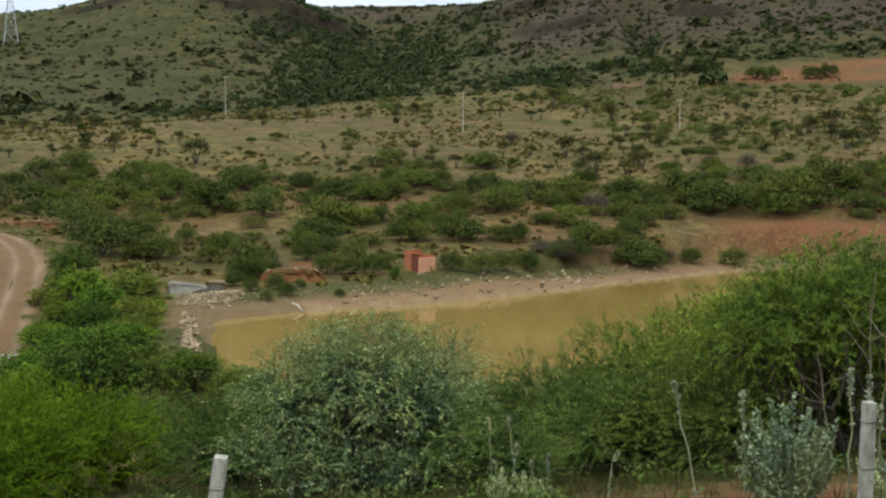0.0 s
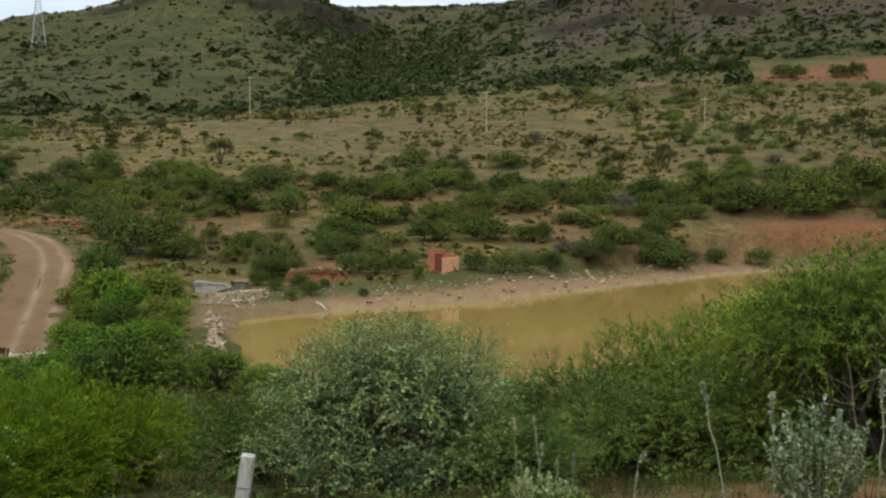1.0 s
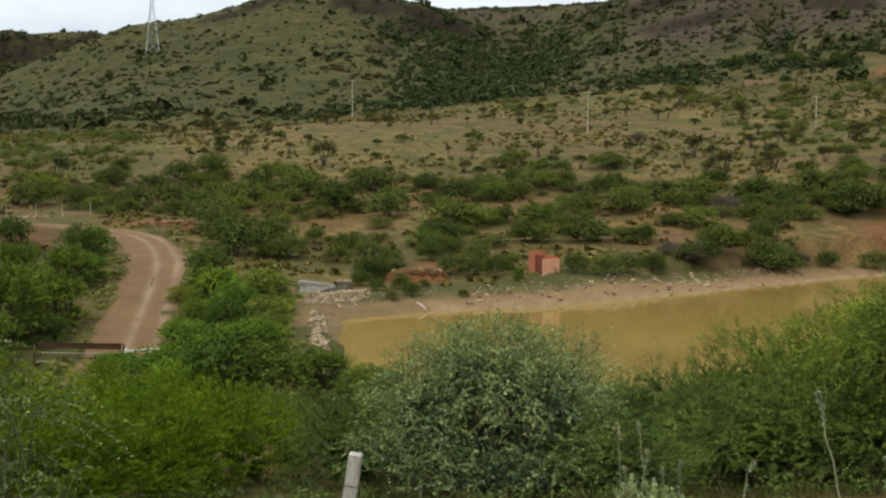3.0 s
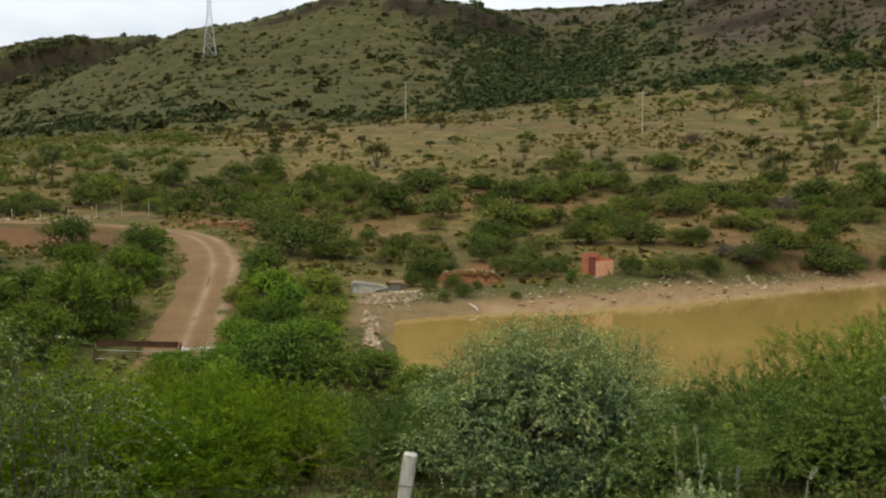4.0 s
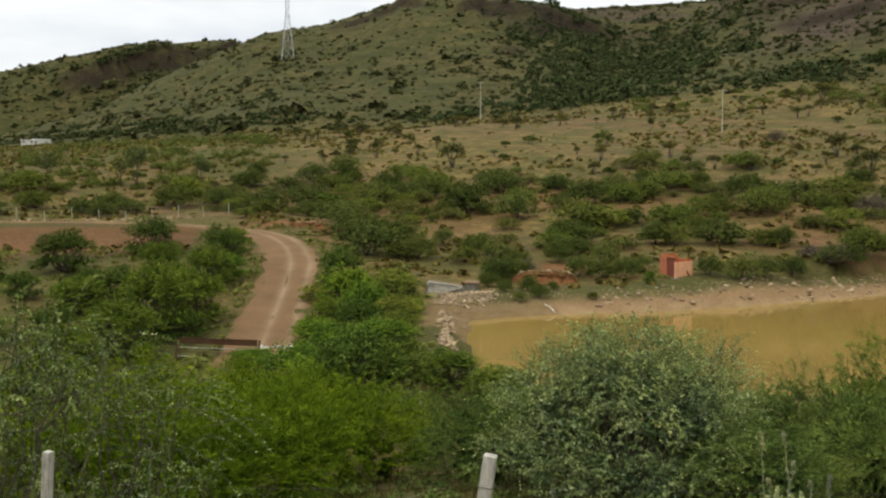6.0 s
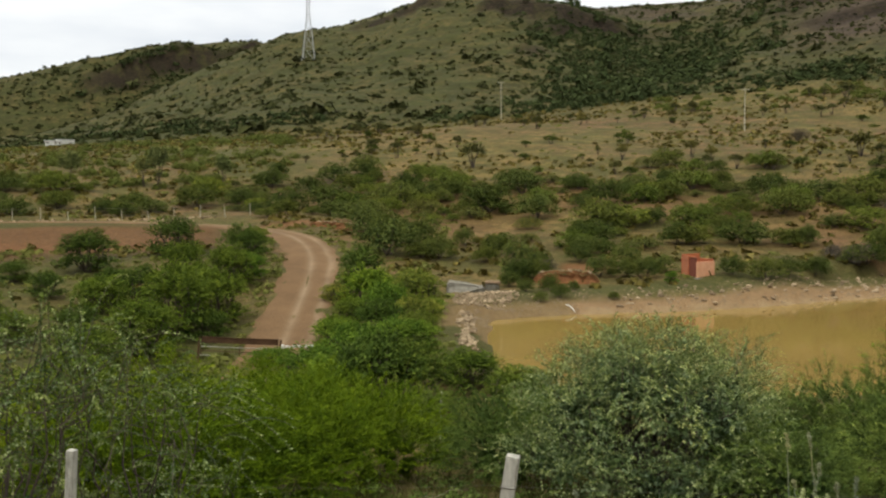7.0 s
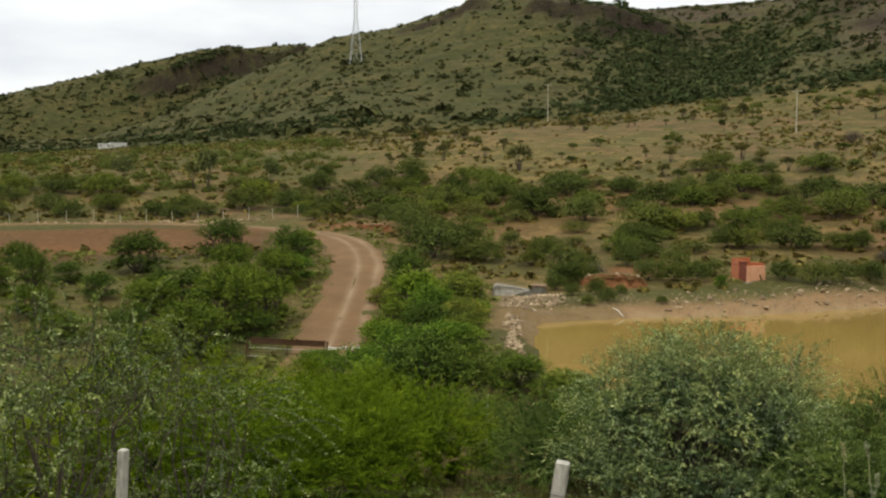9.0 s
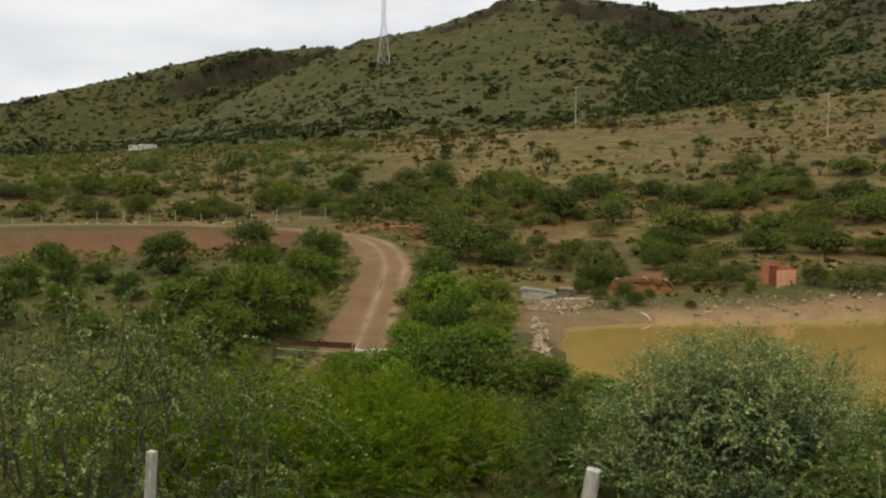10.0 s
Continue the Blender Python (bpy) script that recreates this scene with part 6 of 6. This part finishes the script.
def stalk(az, r, h, lean, seed, leafy=0.35):
    """A tall thin stalk with a spike of pale woolly flowers and leaves."""
    g = np.random.default_rng(seed)
    x, y = polar(az, r)
    ob = tagged(new("flower_stalk"), "tall thin stalk with pale woolly flower spike", "weed", "flower stalks in front of the bushes")
    ob.matrix_basis = frame_at(x, y)
    t = np.linspace(0, 1, 8)[:, None]
    pts = np.concatenate([lean[0] * t ** 1.4, lean[1] * t ** 1.4, h * t], 1) + g.normal(scale=0.016, size=(8, 3)) * t
    V, F = tube([(pts, 0.010 * (1 - 0.5 * t[:, 0]))], 5)
    part("stem", smooth(fast_mesh("stem", V, F, MAT["cream"])), None, ob)
    m = 170
    f = np.concatenate([1.0 - 0.2 * g.random(m // 2) ** 1.4, g.choice(g.uniform(0.1, 0.8, 5), m // 2) + g.normal(scale=0.02, size=m // 2)])
    f = np.concatenate([f[:m // 2], f[m // 2:][g.random(m // 2) < leafy]])
    p = np.stack([np.interp(f, t[:, 0], pts[:, i]) for i in range(3)], 1)
    d = unit(g.normal(size=p.shape) + [0, 0, 0.6])
    V, F = leaf_quads(p + d * 0.018, d, g.normal(size=p.shape), g.uniform(0.035, 0.065, len(p)), g.uniform(0.018, 0.03, len(p)))
    part("flower_spike", fast_mesh("flower_spike", V, F, MAT["cream"]), None, ob, "pale woolly flower spike")["kind"] = "stuff"


STALKS = [(15.4, 8.2, 1.28, (-0.26, 0.0), 0.12), (17.9, 8.6, 1.15, (-0.03, 0.1), 0.6), (3.0, 14.0, 1.2, (-0.05, 0), 0.1), (4.4, 14.2, 1.2, (-0.10, 0), 0.5), (4.2, 13.4, 0.8, (0.08, 0), 0.8),
          (3.4, 13.2, 0.6, (-0.05, 0), 1.0), (5.2, 13.0, 0.55, (0.06, 0), 1.0), (6.4, 13.4, 0.6, (0.0, 0), 0.8), (24.0, 8.6, 1.25, (0.05, 0), 0.9), (23.4, 9.0, 1.3, (0.0, 0), 0.7), (25.4, 8.2, 1.0, (-0.1, 0), 0.9),
          (10.0, 13.0, 0.65, (0.1, 0), 0.8), (-9.2, 12.0, 0.55, (0.0, 0), 0.8), (-12.2, 11.0, 0.45, (0.1, 0), 0.9), (22.0, 8.8, 0.7, (0.1, 0), 0.9)]
for k, (az, r, h, lean, leafy) in enumerate(STALKS):
    stalk(az, r, h, lean, 40 + k, leafy)


def dead_tree(az, r, h, seed, forks, lean=(0.0, 0.0)):
    g = np.random.default_rng(seed)
    x, y = polar(az, r)
    ob = tagged(new("dead_tree"), "leafless dead sapling with bleached forked branches", "dead tree", "dead saplings among the bushes")
    ob.matrix_basis = frame_at(x, y, 0, -0.1)
    t = np.linspace(0, 1, 9)[:, None]
    pts = np.concatenate([lean[0] * t, lean[1] * t, h * t], 1) + g.normal(scale=0.02 * h / 2, size=(9, 3)) * t
    V, F = tube([(pts, 0.0065 * h * (1 - 0.7 * t[:, 0]))], 6)
    part("trunk", smooth(fast_mesh("trunk", V, F, MAT["dead_wood"])), None, ob)
    for k in range(forks):
        i = g.integers(4, 8)
        out = pts[i] + unit(g.normal(size=3) * [1, 0.5, 0.4] + [0, 0, 0.6]) * g.uniform(0.3, 0.7)
        s = np.linspace(0, 1, 5)[:, None]
        br = pts[i] * (1 - s) + out * s + g.normal(scale=0.035, size=(5, 3)) * s
        V, F = tube([(br, (0.003 + 0.0015 * h) * (1 - 0.6 * s[:, 0]))], 5)
        part("branch", smooth(fast_mesh("branch", V, F, MAT["dead_wood"])), None, ob)


dead_tree(24.2, 13.2, 2.5, 1, 6, (0.05, 0))
dead_tree(22.6, 14.0, 1.75, 2, 4, (-0.25, 0))
dead_tree(24.8, 13.6, 2.2, 4, 3, (0.1, 0))
dead_tree(-18.6, 10.5, 0.9, 7, 3, (0.15, 0))


def thin_post(az, r, h):
    x, y = polar(az, r)
    p = tagged(new("wooden_stake"), "thin pale wooden stake in the thicket", "stake", "stakes in the thicket")
    p.matrix_basis = frame_at(x, y, 0, -0.2)
    V, F = tube([([(0, 0, 0), (0.01, 0, h / 2), (0.04, 0, h)], [0.032, 0.032, 0.03])], 7)
    part("shaft", smooth(fast_mesh("shaft", V, F, MAT["post"])), None, p)


thin_post(-16.75, 30.5, 1.75)
thin_post(-19.3, 44, 1.5)


def white_stones():
    heap = tagged(new("white_stones"), "small heap of whitewashed stones beside the gate", "stones")
    g = np.random.default_rng(77)
    shapes = [stone_mesh(100 + k) for k in range(4)]
    for me in shapes:
        me.materials[0] = MAT["white"]
    for k in range(22):
        x, y = polar(-26.2 + 0.1 * k + g.normal(scale=0.04), 55.3 + g.normal(scale=0.1))
        ob = new("stone", shapes[g.integers(4)])
        ob.parent = heap
        s = 0.34 if k == 2 else g.uniform(0.08, 0.24)
        ob.matrix_basis = Matrix.LocRotScale((x, y, ground_at(x, y) + 0.12 + 0.1 * s), Euler(g.uniform(0, 6, 3)), (s, s, s))


white_stones()


def near_grass():
    """Grass and weeds on the ground in front of the bushes."""
    g = np.random.default_rng(55)
    n = 5200
    az, r = g.uniform(-50, 34, n), np.sqrt(g.uniform(6.0 ** 2, 24 ** 2, n))
    x, y = r * np.sin(np.radians(az)), r * np.cos(np.radians(az))
    keep = g.random(n) < np.where((az > 8) & (r < 13), 0.1, 0.8)
    x, y = x[keep], y[keep]
    n, b = len(x), 9
    base = np.stack([x, y, height(x, y)], 1)[:, None] + g.normal(scale=0.06, size=(n, b, 3)) * [1, 1, 0]
    d = unit(g.normal(scale=0.35, size=(n, b, 3)) + [0, 0, 1])
    L = g.uniform(0.12, 0.42, (n, b)) * g.uniform(0.6, 1.3, (n, 1))
    pos = base + d * (L / 2)[..., None]
    V, F = leaf_quads(pos.reshape(-1, 3), d.reshape(-1, 3), g.normal(size=(n * b, 3)), L.ravel(), 0.011)
    tagged(new("tall_grass", fast_mesh("tall_grass", V, F, MAT["straw"])), "uncut grass and weeds below the fence", "grass", kind="stuff")


near_grass()


def near_weeds():
    """Low leafy weeds round the feet of the bushes."""
    g = np.random.default_rng(91)
    n = 900
    az, r = g.uniform(-50, 34, n), np.sqrt(g.uniform(8.5 ** 2, 19 ** 2, n))
    keep = g.random(n) < np.where((az > 8) & (r < 14), 0.08, 0.85)
    x, y = r[keep] * np.sin(np.radians(az[keep])), r[keep] * np.cos(np.radians(az[keep]))
    me = scatter_mesh("low_weeds", x, y, g.uniform(0.12, 0.42, len(x)), 60, 0.16, MAT["acacia"], 92, 1.0, leaf_light=0.5)
    tagged(new("low_weeds", me), "low green weeds round the feet of the bushes", "weeds", kind="stuff")


near_weeds()
